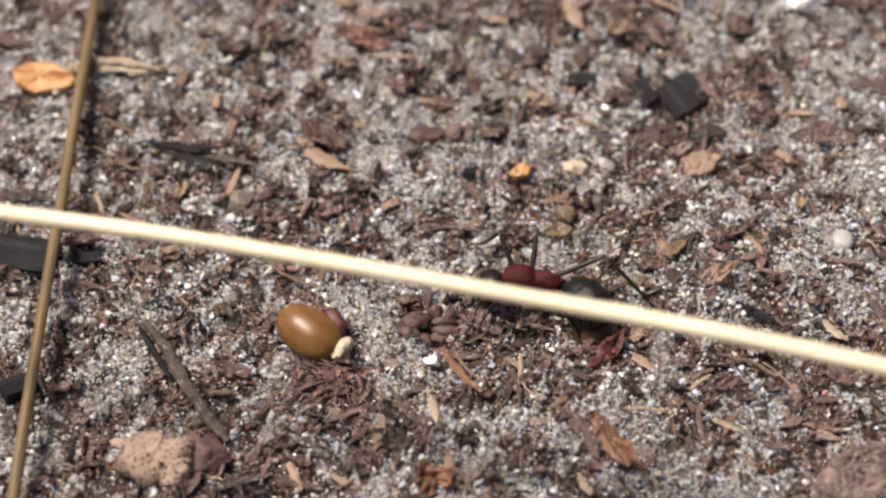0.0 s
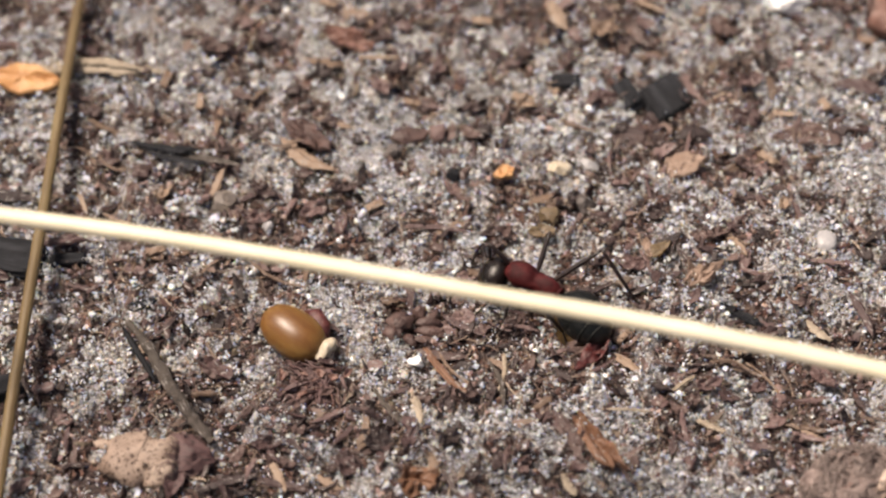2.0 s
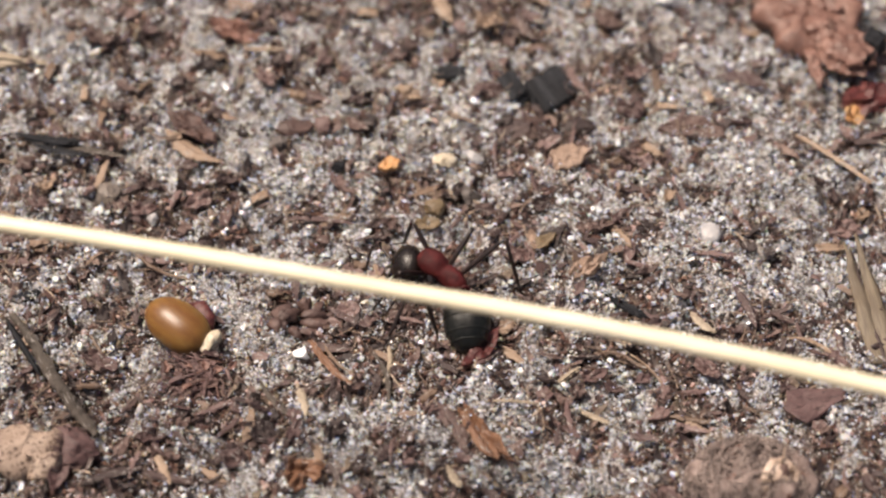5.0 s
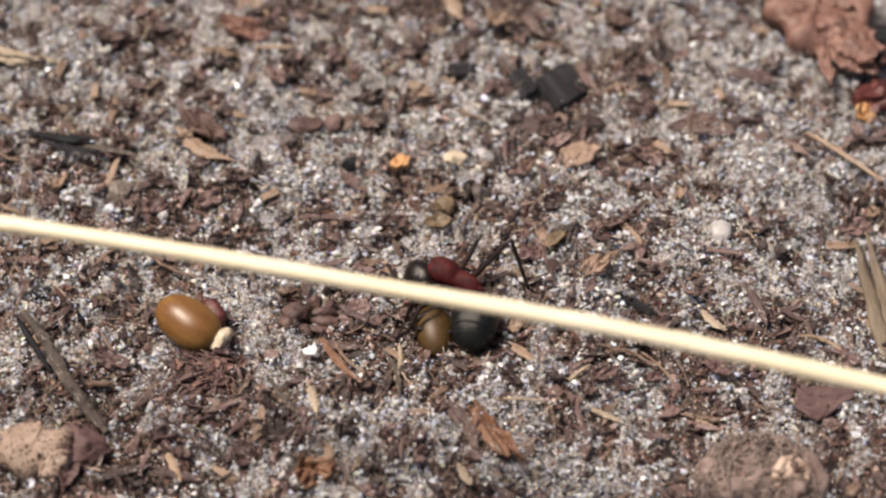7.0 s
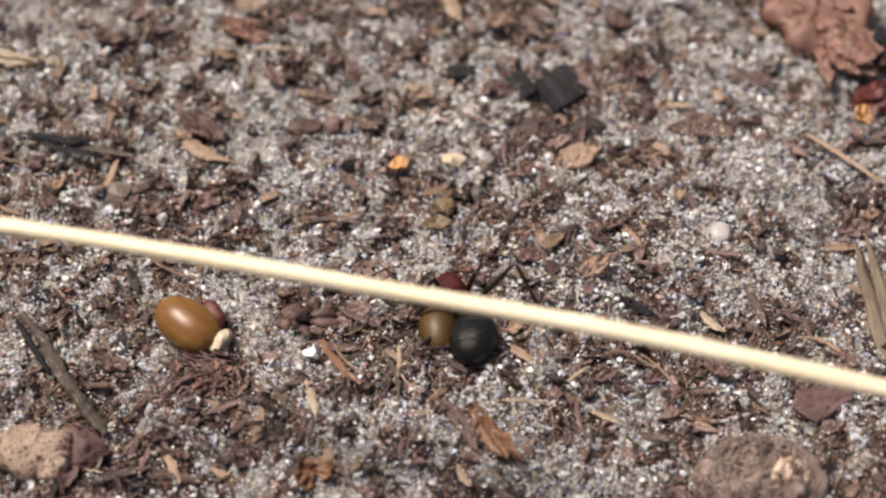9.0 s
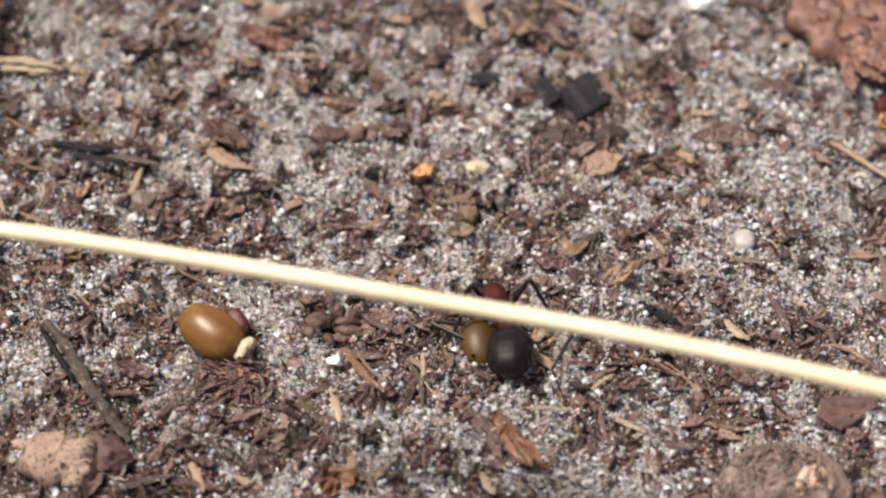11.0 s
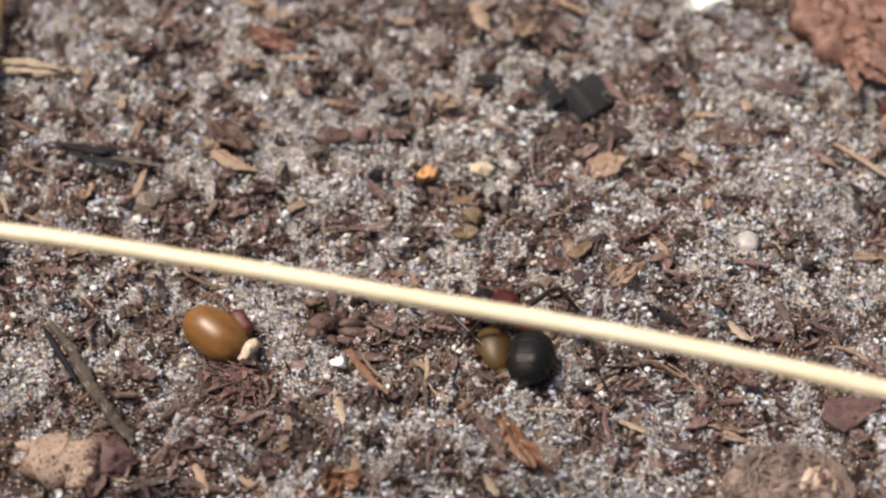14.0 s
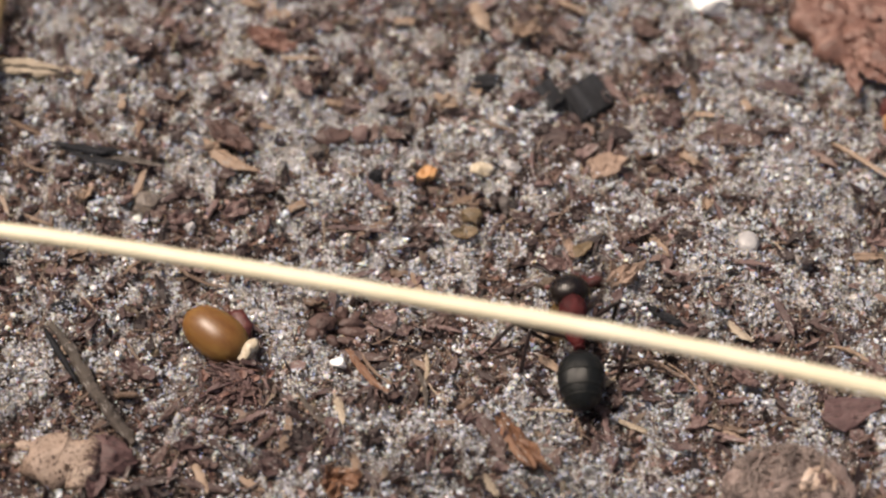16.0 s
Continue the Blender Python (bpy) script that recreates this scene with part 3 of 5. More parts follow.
# ---- stems ----
def stem(name, a, b, width, mat, label, arch=0.0, bow=0.0, tail=0.0, taper=1.0, seed=1, bump_at=()):
    """A dry grass stem from a to b (millimetres, world), a slim tube with a node or two. arch: how far its middle rises, bow: swings aside; tail: the share of its length over which the ends bend down."""
    a, b = Vector(a), Vector(b)
    length = (b - a).length
    n = 120
    path, rad = [], []
    for i in range(n):
        u = i / (n - 1)
        k = 1 + sum(0.16 * math.exp(-((u - c) * length / 0.9) ** 2) for c in bump_at)
        rise = arch * 4 * u * (1 - u)
        if tail:
            e = max(0.0, 1 - min(u, 1 - u) / tail)
            rise = -arch * e * e
        path.append((u * length, bow * 4 * u * (1 - u) + 0.03 * math.sin(u * 19 + seed), rise + 0.05 * math.sin(u * 19 + seed)))
        rad.append(width / 2 * k * (1 + (taper - 1) * u) * (1 + 0.03 * math.sin(u * 41 + seed * 2) + 0.02 * math.sin(u * 97)))
    root = thing(name, label, "grass stem")
    d = (b - a).normalized()
    side = Vector((0, 0, 1)).cross(d).normalized()
    m = Matrix((d, side, d.cross(side))).transposed().to_4x4()
    root.matrix_basis = Matrix.Translation(a * MM) @ m
    part("culm", loft(path, rad, 14, 0.92, seed, 0.03, 0.9), mat, root)
    for c in bump_at:
        i = int(c * (n - 1))
        part("node", loft([path[i - 1], path[i], path[i + 1]], [rad[i] * 1.02, rad[i] * 1.12, rad[i] * 1.02], 14, 0.92), mat, root)
    return root


LONG_STRAW = stem("dry_straw", (-47.62, -7.63, 16), (45, -27.71, 16), 0.87, STRAW, "long pale yellow dry straw lying across the litter", 15.2, 2.20, 0.17, 1.15, 2, (0.08, 0.93))
stem("thin_stalk", (-26.12, 44.79, 0.6), (-29.44, -39.22, 0.6), 0.70, STALK, "thin brown dry grass stalk leaning across the sand", 2.0, 0.0, 0.0, 1.0, 5, (0.06,))


# ---- seeds ----
def seed_thing(label):
    root = thing("seed", label, "seed")
    p, r = spindle(4.2, 2.8, 26, 2.55, 0.04)
    part("coat", loft(p, r, 22, 0.92, 3, 0.03, 0.8), SHELL, root)
    cap = lump(0.95, 1.6, 1.1, 5, 0.4, 1.1)
    bmesh.ops.translate(cap, verts=cap.verts, vec=Vector((2.2, 0.3, 0.0)) * MM)
    part("elaiosome", cap, ELAIO, root, "cream crumbly oil body at the end")
    aril = loft([(1.7, 0.7, -0.3), (1.1, 1.35, 0.0), (0.3, 1.6, 0.15), (-0.3, 1.5, -0.1)], (0.25, 0.55, 0.5, 0.12), 10, 0.8, 2, 0.12, 1.2)
    part("seed_stalk", aril, ARIL, root, "dark red folded stalk")
    return root


SEED = seed_thing("glossy amber brown seed with a cream tip on sand")
lay(SEED, -13.01, -6.95, -37.0, 1.3, 8, 6)


def dragged_seed():
    root = thing("seed", "dull olive brown seed with a red stalk, dragged by the ant", "seed")
    p, r = spindle(3.3, 2.2, 22, 2.05, 0.04)
    # this coat's colour holds the shade the ant and straw throw on it
    part("coat", loft(p, r, 22, 0.92, 7, 0.04, 0.8), SHADEDSHELL, root)
    stalk = plate(3.0, 1.05, 0.4, 15, 0.3, 0.15, 22)
    bmesh.ops.rotate(stalk, verts=stalk.verts, cent=(0, 0, 0), matrix=pose(0, 0, 0, 25, 12, 118).to_3x3())
    bmesh.ops.translate(stalk, verts=stalk.verts, vec=Vector((2.4, 0.2, 0.35)) * MM)
    part("seed_stalk", stalk, ARIL, root, "red folded stalk")
    return root


CARRIED = dragged_seed()


# ---- larger litter ----
def piece(name, label, category, bm, mat, x, y, turn, up, rx=0, ry=0, group=""):
    ob = link_mesh(name, bm, mat, False)
    tagged(ob, label, category, group)
    return lay(ob, x, y, turn, up, rx, ry)


def wood_splinter(line, width, mat, label, seed, up=0.35, squash=0.5, bend=0.1, taper=0.75, ry=0, name="wood_splinter"):
    x, y, turn, size = line
    return piece(name, label, "wood splinter", splinter(size, width, seed, squash, bend, taper=taper), mat, x, y, turn, up, 0, ry, "wood splinters")


def bark_flake(line, width, mat, label, seed, up=0.4, th=0.25, curl=0.1, rx=0, ry=0, ragged=0.2, point=0.0, name="bark_flake", uneven=1.0):
    x, y, turn, size = line
    return piece(name, label, "bark flake", plate(size, width, th, seed, curl, ragged, 20, point, uneven), mat, x, y, turn, up, rx, ry, "bark flakes")


def pebble(x, y, size, mat, label, seed, turn=0, up=0.3, rough=0.25, angular=0.3, name="pebble", category="pebble"):
    return piece(name, label, category, lump(*size, seed, rough, 0.8, 3, angular) if angular < 0.2 else chunk(*size, seed, 10, 0.1), mat, x, y, turn, up, group="pebbles")


def charcoal(x, y, turn, size, seed, up=0.7, cracks=3):
    root = thing("charcoal", "black cracked piece of charcoal on sand", "charcoal", "charcoal pieces")
    lay(root, x, y, turn, up)
    step = size[0] / cracks
    for i in range(cracks):
        bm = block(step * 0.97, size[1] * (1.0 - 0.14 * (i % 2)), size[2], seed + i, ((i - (cracks - 1) / 2) * step, 0.1 * (i % 2), 0.04 * i))
        part("lump", bm, COAL, root, smooth=False)
    return root


def build_litter():
    charcoal(6.5, 11.8, 117, (2.6, 1.5, 0.8), 31, 0.3, 1)
    charcoal(8.85, 11.7, 119, (3.1, 2.8, 0.9), 43, 0.35, 1)
    pebble(6.8, 8.6, (2.3, 1.7, 1.0), DARKBARK, "blackish brown rounded lump of bark", 51, -10, 0.2, 0.25, 0.3, "bark_crumb", "bark crumb")
    pebble(10.4, 8.5, (2.0, 1.3, 1.0), DARKBARK, "dark brown rounded crumb of bark", 52, 10, 0.3, 0.25, 0.1, "bark_crumb", "bark crumb")
    charcoal(-30.6, -0.9, -10, (5.6, 2.6, 0.9), 61, 0.35, 1)
    # no charcoal here: a black block put in for the shade of a hollow
    charcoal(-26.5, -1.1, 8, (2.4, 0.9, 0.7), 71, 0.1, 1)
    bark_flake((-26.7, -0.25, 6, 2.4), 0.9, REDBARK, "brown flake of bark over a hollow", 72, 0.7, 0.3, 0.05, -18, 0, 0.2, uneven=0.5)
    charcoal(-29.39, -10.44, 30, (2.2, 1.4, 0.9), 75, 0.3, 1)
    charcoal(2.63, 13, 4, (2.2, 1.2, 0.6), 81, 0.15, 1)
    pebble(16.68, 19.06, (2.0, 2.3, 1.2), WHITE, "bright white quartz pebble", 3, 20, 0.7)
    pebble(22.2, 18.61, (1.1, 1.0, 0.9), ELAIO, "cream coloured pebble beside red bark", 4, 0, 0.5)
    pebble(17.75, -0.56, (1.35, 1.45, 0.9), MILKY, "round flat milky white pebble", 5, 0, 0.35, 0.08, 0.1)
    pebble(-5.88, -8.82, (0.9, 0.65, 0.55), WHITE, "small chalk white pebble", 6, -20, 0.25)
    pebble(-14.81, 1.31, (0.65, 0.6, 0.6), MILKY, "small round white quartz pebble", 7, 0, 0.25, 0.12)
    pebble(-6.61, 8.42, (2.0, 1.3, 1.0), CALYX, "rough dark brown nutlet", 8, 10, 0.35, 0.3, 0.3, "nutlet", "nutlet")
    pebble(-7.7, 7.1, (1.3, 1.1, 0.9), PEBBLE, "grey pebble on sand", 9, 0, 0.25, 0.2, 0.3)
    pebble(-4.91, 8.61, (1.1, 1.2, 0.9), REDBARK, "reddish brown crumb of bark", 10, 0, 0.35, name="bark_crumb", category="bark crumb")
    pebble(-4.05, 5.39, (0.95, 0.8, 0.7), COAL, "small black crumb of charcoal", 11, 20, 0.3, 0.15, 0.3, "charcoal_crumb", "charcoal")
    pebble(3.78, 2.97, (1.2, 1.4, 1.0), PEBBLE, "dark grey angular pebble", 12, 30, 0.4, 0.2, 0.5)
    pebble(-17.68, 3.18, (1.6, 1.4, 1.0), PEBBLE, "olive brown pebble with worn edges", 13, 0, 0.25, 0.2, 0.3)
    pebble(2.3, 5.77, (1.2, 0.9, 0.7), ELAIO, "pale straw coloured pebble", 14, 15, 0.3)
    pebble(4.09, 6.1, (1.1, 0.7, 0.6), MILKY, "angular white quartz pebble", 15, -30, 0.3, 0.2, 0.6)
    pebble(1.7, 2.16, (1.1, 1.3, 0.9), OLIVE, "olive tan crumb of dry leaf", 16, 0, 0.3, 0.3, 0.3, "leaf_crumb", "leaf crumb")
    bark_flake((1.33, 0.87, 16.4, 1.80), 1.1, OLIVE, "amber translucent scrap of dry leaf", 17, 0.45, 0.15, 0.2, name="leaf_scrap")
    bark_flake((-0.96, 5.5, 7.2, 1.45), 0.9, AMBER, "bright orange chip of wood", 18, 0.8, 0.5, 0.0, 15, 0, 0.12, uneven=0.3)
    bark_flake((9.45, 5.3, -115, 2.7), 2.6, PINKTAN, "flat pinkish tan flake of bark with a broken corner", 24, 0.6, 0.3, 0.02, 14, 0, 0.3, 0.75, uneven=0.45)
    bark_flake((7.51, -0.38, -66.1, 1.70), 0.7, PINKTAN, "tan curled half of an empty seed husk", 20, 0.5, 0.14, 0.45, 30, name="husk_half")
    bark_flake((8.23, -0.9, 54.3, 1.65), 0.8, OLIVE, "olive curled half of an empty seed husk", 21, 0.5, 0.14, 0.4, -20, name="husk_half")
    bark_flake((-12.9, 7.9, -38, 4.1), 1.5, CALYX, "dark brown curled strip of bark", 22, 0.75, 0.4, 0.1, 15, 0, 0.25, uneven=0.6)
    wood_splinter((-12.94, 6.33, -39.0, 4.59), 0.95, TANBARK, "light brown bent strip of bark", 23, 0.6, 0.4, 0.25)
    wood_splinter((-14.39, 7.12, -6.1, 2.50), 0.22, FIBRE, "thin curved tan fibre", 24, 0.7, 0.9, 0.5)
    wood_splinter((-21.24, 6.65, -9, 4.2), 0.7, COAL, "black thin splinter of wood", 25, 0.6)
    wood_splinter((-19.05, 6.19, -11.4, 5.4), 0.5, GREYBARK, "dark grey splinter with split ends", 26, 0.75)
    wood_splinter((-20.4, 5.75, -14, 3.6), 0.45, COAL, "black thin splinter of wood", 27, 0.6)
    wood_splinter((-25.46, 12.88, -2.7, 7.88), 1.1, PALESTRAW, "pale frayed sliver of wood", 28, 0.5, 0.45, 0.06)
    wood_splinter((-25.4, 12.96, -6.9, 4.55), 0.6, PALESTRAW, "pale frayed sliver of wood", 29, 0.8, 0.5, 0.1)
    bark_flake((-30.22, 11.99, -9.3, 4.9), 2.2, AMBER, "orange brown chip of wood", 30, 0.8, 0.6, 0.05, 16, 0, 0.2, 0.4, uneven=0.4)
    wood_splinter((-32.58, 15.08, -2.7, 4.89), 1.2, REDBARK, "brown splinter of bark", 32, 0.4)
    wood_splinter((-30.6, 3.38, -3.9, 4.39), 0.9, DARKBARK, "dark brown splinter of bark", 33, 0.4)
    wood_splinter((-4.29, -9.68, -53.1, 4.13), 0.4, RUST, "orange brown pointed sliver of wood", 34, 0.65, 0.6, 0.1, 0.3)
    wood_splinter((-4.35, -9.69, -63.1, 2.91), 0.3, REDBARK, "thin reddish sliver of wood", 134, 0.5, 0.6, 0.12, 0.3)
    wood_splinter((-3.87, -9.6, -51.4, 3.02), 0.25, TANBARK, "thin tan sliver of wood", 135, 0.55, 0.6, 0.15, 0.3)
    wood_splinter((3.94, -15.18, -61.2, 3.80), 0.55, RUST, "reddish broken sliver of bark", 136, 0.6, 0.5, 0.08, 0.3)
    wood_splinter((5.19, -15.84, -56.4, 3.85), 0.45, DARKBARK, "dark brown broken sliver of bark", 137, 0.4, 0.5, 0.1, 0.3)
    wood_splinter((-4.47, -8.37, -9.3, 2.94), 0.6, DARKBARK, "dark brown splinter of bark", 35, 0.35)
    bark_flake((4.28, -14.8, -57.2, 5.6), 1.35, RUST, "orange brown broken sliver of bark", 36, 0.55, 0.35, 0.06, 6, 0, 0.4, 0.2)
    wood_splinter((2.78, -14.3, -63.7, 3.82), 0.9, DARKBARK, "dark brown splinter of bark", 37, 0.3)
    wood_splinter((12.62, -5.56, -35.8, 3.18), 0.6, COAL, "thin charred black twig", 38, 0.5, 0.8, 0.06, 0.5)
    wood_splinter((9.21, -10.17, 39.9, 1.71), 0.42, PALESTRAW, "short pale splinter of wood", 39, 0.4, 0.6, 0.05, 0.5)
    wood_splinter((10.65, -12.95, -26.3, 1.74), 0.4, PALESTRAW, "short pale splinter of wood", 40, 0.4, 0.6, 0.05, 0.4)
    wood_splinter((16.92, -6.7, -48.2, 2.05), 0.5, PALESTRAW, "pale curved scrap of dry grass", 41, 0.5, 0.5, 0.2)
    wood_splinter((5.8, -12.5, -3.3, 2.69), 0.22, PALESTRAW, "thin pale grass fibre", 42, 0.4, 0.7, 0.05, 0.4)
    wood_splinter((-5.76, -12.23, -71.5, 2.12), 0.6, PALESTRAW, "pale dry stem fragment", 43, 0.4, 0.6, 0.06, 0.4)
    wood_splinter((2.59, -17.49, -62.9, 1.67), 0.6, PALESTRAW, "pale dry stem fragment", 44, 0.4)
    wood_splinter((16.5, -13.74, -32.7, 3.19), 0.5, TANBARK, "brown thin splinter of wood", 45, 0.4, 0.6, 0.06)
    wood_splinter((-5.05, 1.58, -6.3, 3.87), 0.4, REDBARK, "thin reddish splinter of bark", 46, 0.4)
    wood_splinter((3.41, 9, -25.8, 2.56), 0.35, TANBARK, "thin tan splinter of wood", 47, 0.5)
    wood_splinter((10.46, 12.14, -61.9, 3.10), 0.5, REDBARK, "thin orange brown splinter beside charcoal", 48, 0.8)
    wood_splinter((20.55, 12.17, -13.6, 3.49), 1.0, REDBARK, "brown splinter of bark", 49, 0.5)
    wood_splinter((2.26, 17.81, -68.5, 2.54), 0.9, TANBARK, "tan sliver of wood on sand", 50, 0.6)
    wood_splinter((-8.73, -13.62, 80.9, 2.52), 0.7, TANBARK, "curled tan scrap of leaf", 52, 0.4, 0.5, 0.2)
    wood_splinter((19.52, -5.82, -69.0, 3.46), 0.55, REDBARK, "thin reddish splinter of bark", 53, 0.5)
    wood_splinter((22.95, -8.46, -25.7, 2.74), 0.35, TANBARK, "thin tan fibre of dry grass", 54, 0.5, 0.8, 0.2)
    wood_splinter((13.74, -9.98, -51.2, 3.28), 0.22, TANBARK, "thin tan fibre of dry grass", 56, 0.5, 0.9, 0.1)
    wood_splinter((-1.16, -10.65, -77.0, 3.61), 0.3, GREYBARK, "thin dark grass fibre", 57, 0.5, 0.9, 0.2)
    wood_splinter((-0.96, -9.68, -97.7, 2.78), 0.4, PALESTRAW, "thin pale grass fibre", 58, 0.4, 0.9, 0.2)
    wood_splinter((-18.15, -1.78, 47.1, 1.59), 0.3, TANBARK, "thin tan fibre of dry grass", 59, 0.4)
    wood_splinter((-21.82, -4.43, 14.3, 1.65), 0.8, COAL, "charred black scrap of wood", 60, 0.3)
    wood_splinter((-4.81, -16.28, -78.6, 3.45), 0.7, TANBARK, "tan strip of dry leaf", 62, 0.4, 0.4, 0.12)
    bark_flake((22.75, -12.6, 12, 3.8), 2.3, PLUM, "plum brown flat flake of bark", 66, 0.5, 0.3, 0.0, 4, 0, 0.2, 0.4, uneven=0.2)
    bark_flake((10.4, -3.03, -135.1, 2.63), 1.7, PINKTAN, "pale tan flake of soft bark", 64, 0.4, 0.4, 0.1, 6, 0, 0.6)
    bark_flake((17.12, -10.04, -42.2, 2.05), 1.0, REDBARK, "red brown chip of bark", 65, 0.5, 0.35, 0.1, 20)
    bark_flake((-5.68, -17.28, 1.9, 2.27), 1.9, RUST, "orange brown chip of bark", 66, 0.6, 0.6, 0.12, 20)
    bark_flake((-15.37, 1.8, -5.3, 1.85), 0.9, REDBARK, "small red brown chip of bark", 67, 0.4, 0.35, 0.1, 15)
    bark_flake((-12.14, 2.35, 27.6, 1.84), 1.3, REDBARK, "dark red chip of bark", 68, 0.4, 0.35, 0.15, 15)
    bark_flake((-10.56, 15.46, -21.6, 3.79), 1.5, SLAB, "pinkish brown strip of bark", 69, 0.6, 0.4, 0.12, 10)
    bark_flake((13.7, 9.63, -21.8, 1.81), 1.7, REDBARK, "red brown chip of bark", 70, 0.5, 0.4, 0.12, 10)
    bark_flake((17.27, 8, -6.5, 3.91), 1.7, DARKBARK, "dark brown flake of bark", 72, 0.4, 0.3, 0.1, 10)
    bark_flake((4.99, 11.43, -12.8, 2.04), 1.3, REDBARK, "reddish chip of bark", 73, 0.4, 0.3, 0.12, 15)
    bark_flake((25.97, 0.68, -5.2, 2.32), 1.3, REDBARK, "red brown chip of bark", 74, 0.5, 0.4, 0.1, 15)
    bark_flake((6.4, -1.65, -16.9, 2.29), 1.1, REDBARK, "dark brown crumpled flake of bark", 76, 0.4, 0.3, 0.3, 10)
    bark_flake((8.03, 2.13, 9.0, 1.36), 1.2, DARKBARK, "dark brown crumpled flake of bark", 77, 0.4, 0.3, 0.3, 10)
    bark_flake((-17.39, -8.86, -33.6, 2.29), 1.1, REDBARK, "dark red chip of bark", 78, 0.35, 0.3, 0.15, 10)
    bark_flake((-3.3, -5.55, -28.8, 1.68), 1.3, REDBARK, "dark red chip of bark", 79, 0.35, 0.3, 0.15, 10)
    bark_flake((-7.92, -14.22, -33.0, 2.10), 1.7, DARKBARK, "dark olive flake of leaf", 80, 0.4, 0.25, 0.25, 10)

    wood_splinter((25.44, 5.86, -41.8, 5.90), 0.35, TANBARK, "long thin tan stem fragment", 101, 0.6, 0.8, 0.03, 0.3)
    wood_splinter((-26.21, 6.43, -34.1, 2.81), 0.2, FIBRE, "thin curved tan fibre", 102, 0.6, 0.9, 0.4)
    wood_splinter((-24.47, 5.53, -35.4, 2.41), 0.2, FIBRE, "thin curved tan fibre", 103, 0.6, 0.9, 0.3)
    wood_splinter((-25.97, 2.97, -64.6, 2.37), 0.3, TANBARK, "thin tan splinter of wood", 104, 0.5, 0.7, 0.1)
    wood_splinter((-14.24, -2.59, -31.4, 3.96), 0.25, FIBRE, "thin tan fibre of dry grass", 105, 0.5, 0.9, 0.2)
    wood_splinter((-3.37, -6.12, -31.7, 3.07), 0.4, REDBARK, "dark red splinter of bark", 106, 0.4, 0.6, 0.1)
    wood_splinter((12.75, -9.6, -18.1, 2.16), 0.3, TANBARK, "thin brown splinter of wood", 107, 0.5, 0.7, 0.1)
    wood_splinter((11.85, -9.36, -15.0, 2.29), 0.2, FIBRE, "thin curved tan fibre", 108, 0.6, 0.9, 0.3)
    wood_splinter((-7.43, -12.01, -53.9, 3.35), 0.5, GREYBARK, "dark grey splinter of wood", 109, 0.4, 0.6, 0.1)
    wood_splinter((-13.59, -16.59, -14.2, 4.0), 0.6, DARKBARK, "dark brown broken twig", 110, 0.25, 0.7, 0.08, 0.5)
    wood_splinter((-16.21, -16.75, 18.2, 3.6), 0.55, DARKBARK, "dark brown broken twig", 111, 0.3, 0.7, 0.05, 0.5)
    for x, y, turn, lx, ly, seed in ((10.55, -10.6, 20, 1.6, 1.0, 121), (11.67, -11.06, -30, 1.3, 0.8, 122), (9.74, -11.49, 60, 1.2, 0.7, 123), (13.43, -10.59, 10, 1.4, 0.7, 124), (14.49, -11.65, 80, 1.0, 0.8, 125),
                                     (-2.67, -11.28, 40, 1.3, 0.9, 126), (-14.32, -14.22, 10, 1.5, 1.0, 127), (-9.51, -16.17, -20, 1.6, 1.1, 128), (-3.9, -14.38, 30, 1.3, 1.0, 129), (0.19, -16.21, 70, 1.4, 0.8, 130)):
        piece("bark_flake", "dark red brown crumpled flake of bark", "bark flake", plate(lx, ly, 0.3, seed, 0.25, 0.6, 16), REDBARK if seed % 3 else DARKBARK, x, y, turn, 0.4, 12, 8, "bark flakes")
    for x, y, turn, lx, ly, seed in ((-18, 6.06, 30, 1.6, 0.8, 141), (-15.24, 3.91, -20, 1.8, 0.9, 142), (-21.22, 3.48, 70, 1.4, 0.8, 143), (-10.53, 3.91, 15, 1.5, 0.8, 144), (-8.39, 11.8, -40, 1.8, 0.9, 145), (-2.88, 10.58, 25, 1.9, 0.9, 146),
                                     (0.21, 11.01, -15, 1.6, 0.9, 147), (3.21, 3.2, 40, 1.5, 0.9, 148), (5.91, 4.31, 5, 1.8, 0.9, 149), (13.35, 5.66, -35, 1.6, 0.8, 150), (15.47, 1.97, 55, 1.4, 0.8, 151), (11.42, -0.03, 20, 1.6, 0.8, 152),
                                     (-4.99, 13.55, 60, 1.7, 0.9, 153), (-18.85, 14.73, -10, 2.0, 1.0, 154), (5.09, 16.41, 25, 2.2, 1.1, 155), (12.49, 17.17, -30, 2.2, 1.1, 156), (14, 12.45, 10, 2.0, 1.0, 157), (-0.8, 0.77, -25, 1.4, 0.8, 158)):
        piece("bark_flake", "dark brown curled flake of bark on sand", "bark flake", plate(lx, ly, 0.3, seed, 0.3, 0.5, 16), (DARKBARK, REDBARK, DARKBARK, TANBARK)[seed % 4], x, y, turn, 0.6, 14, 10, "bark flakes")


build_litter()


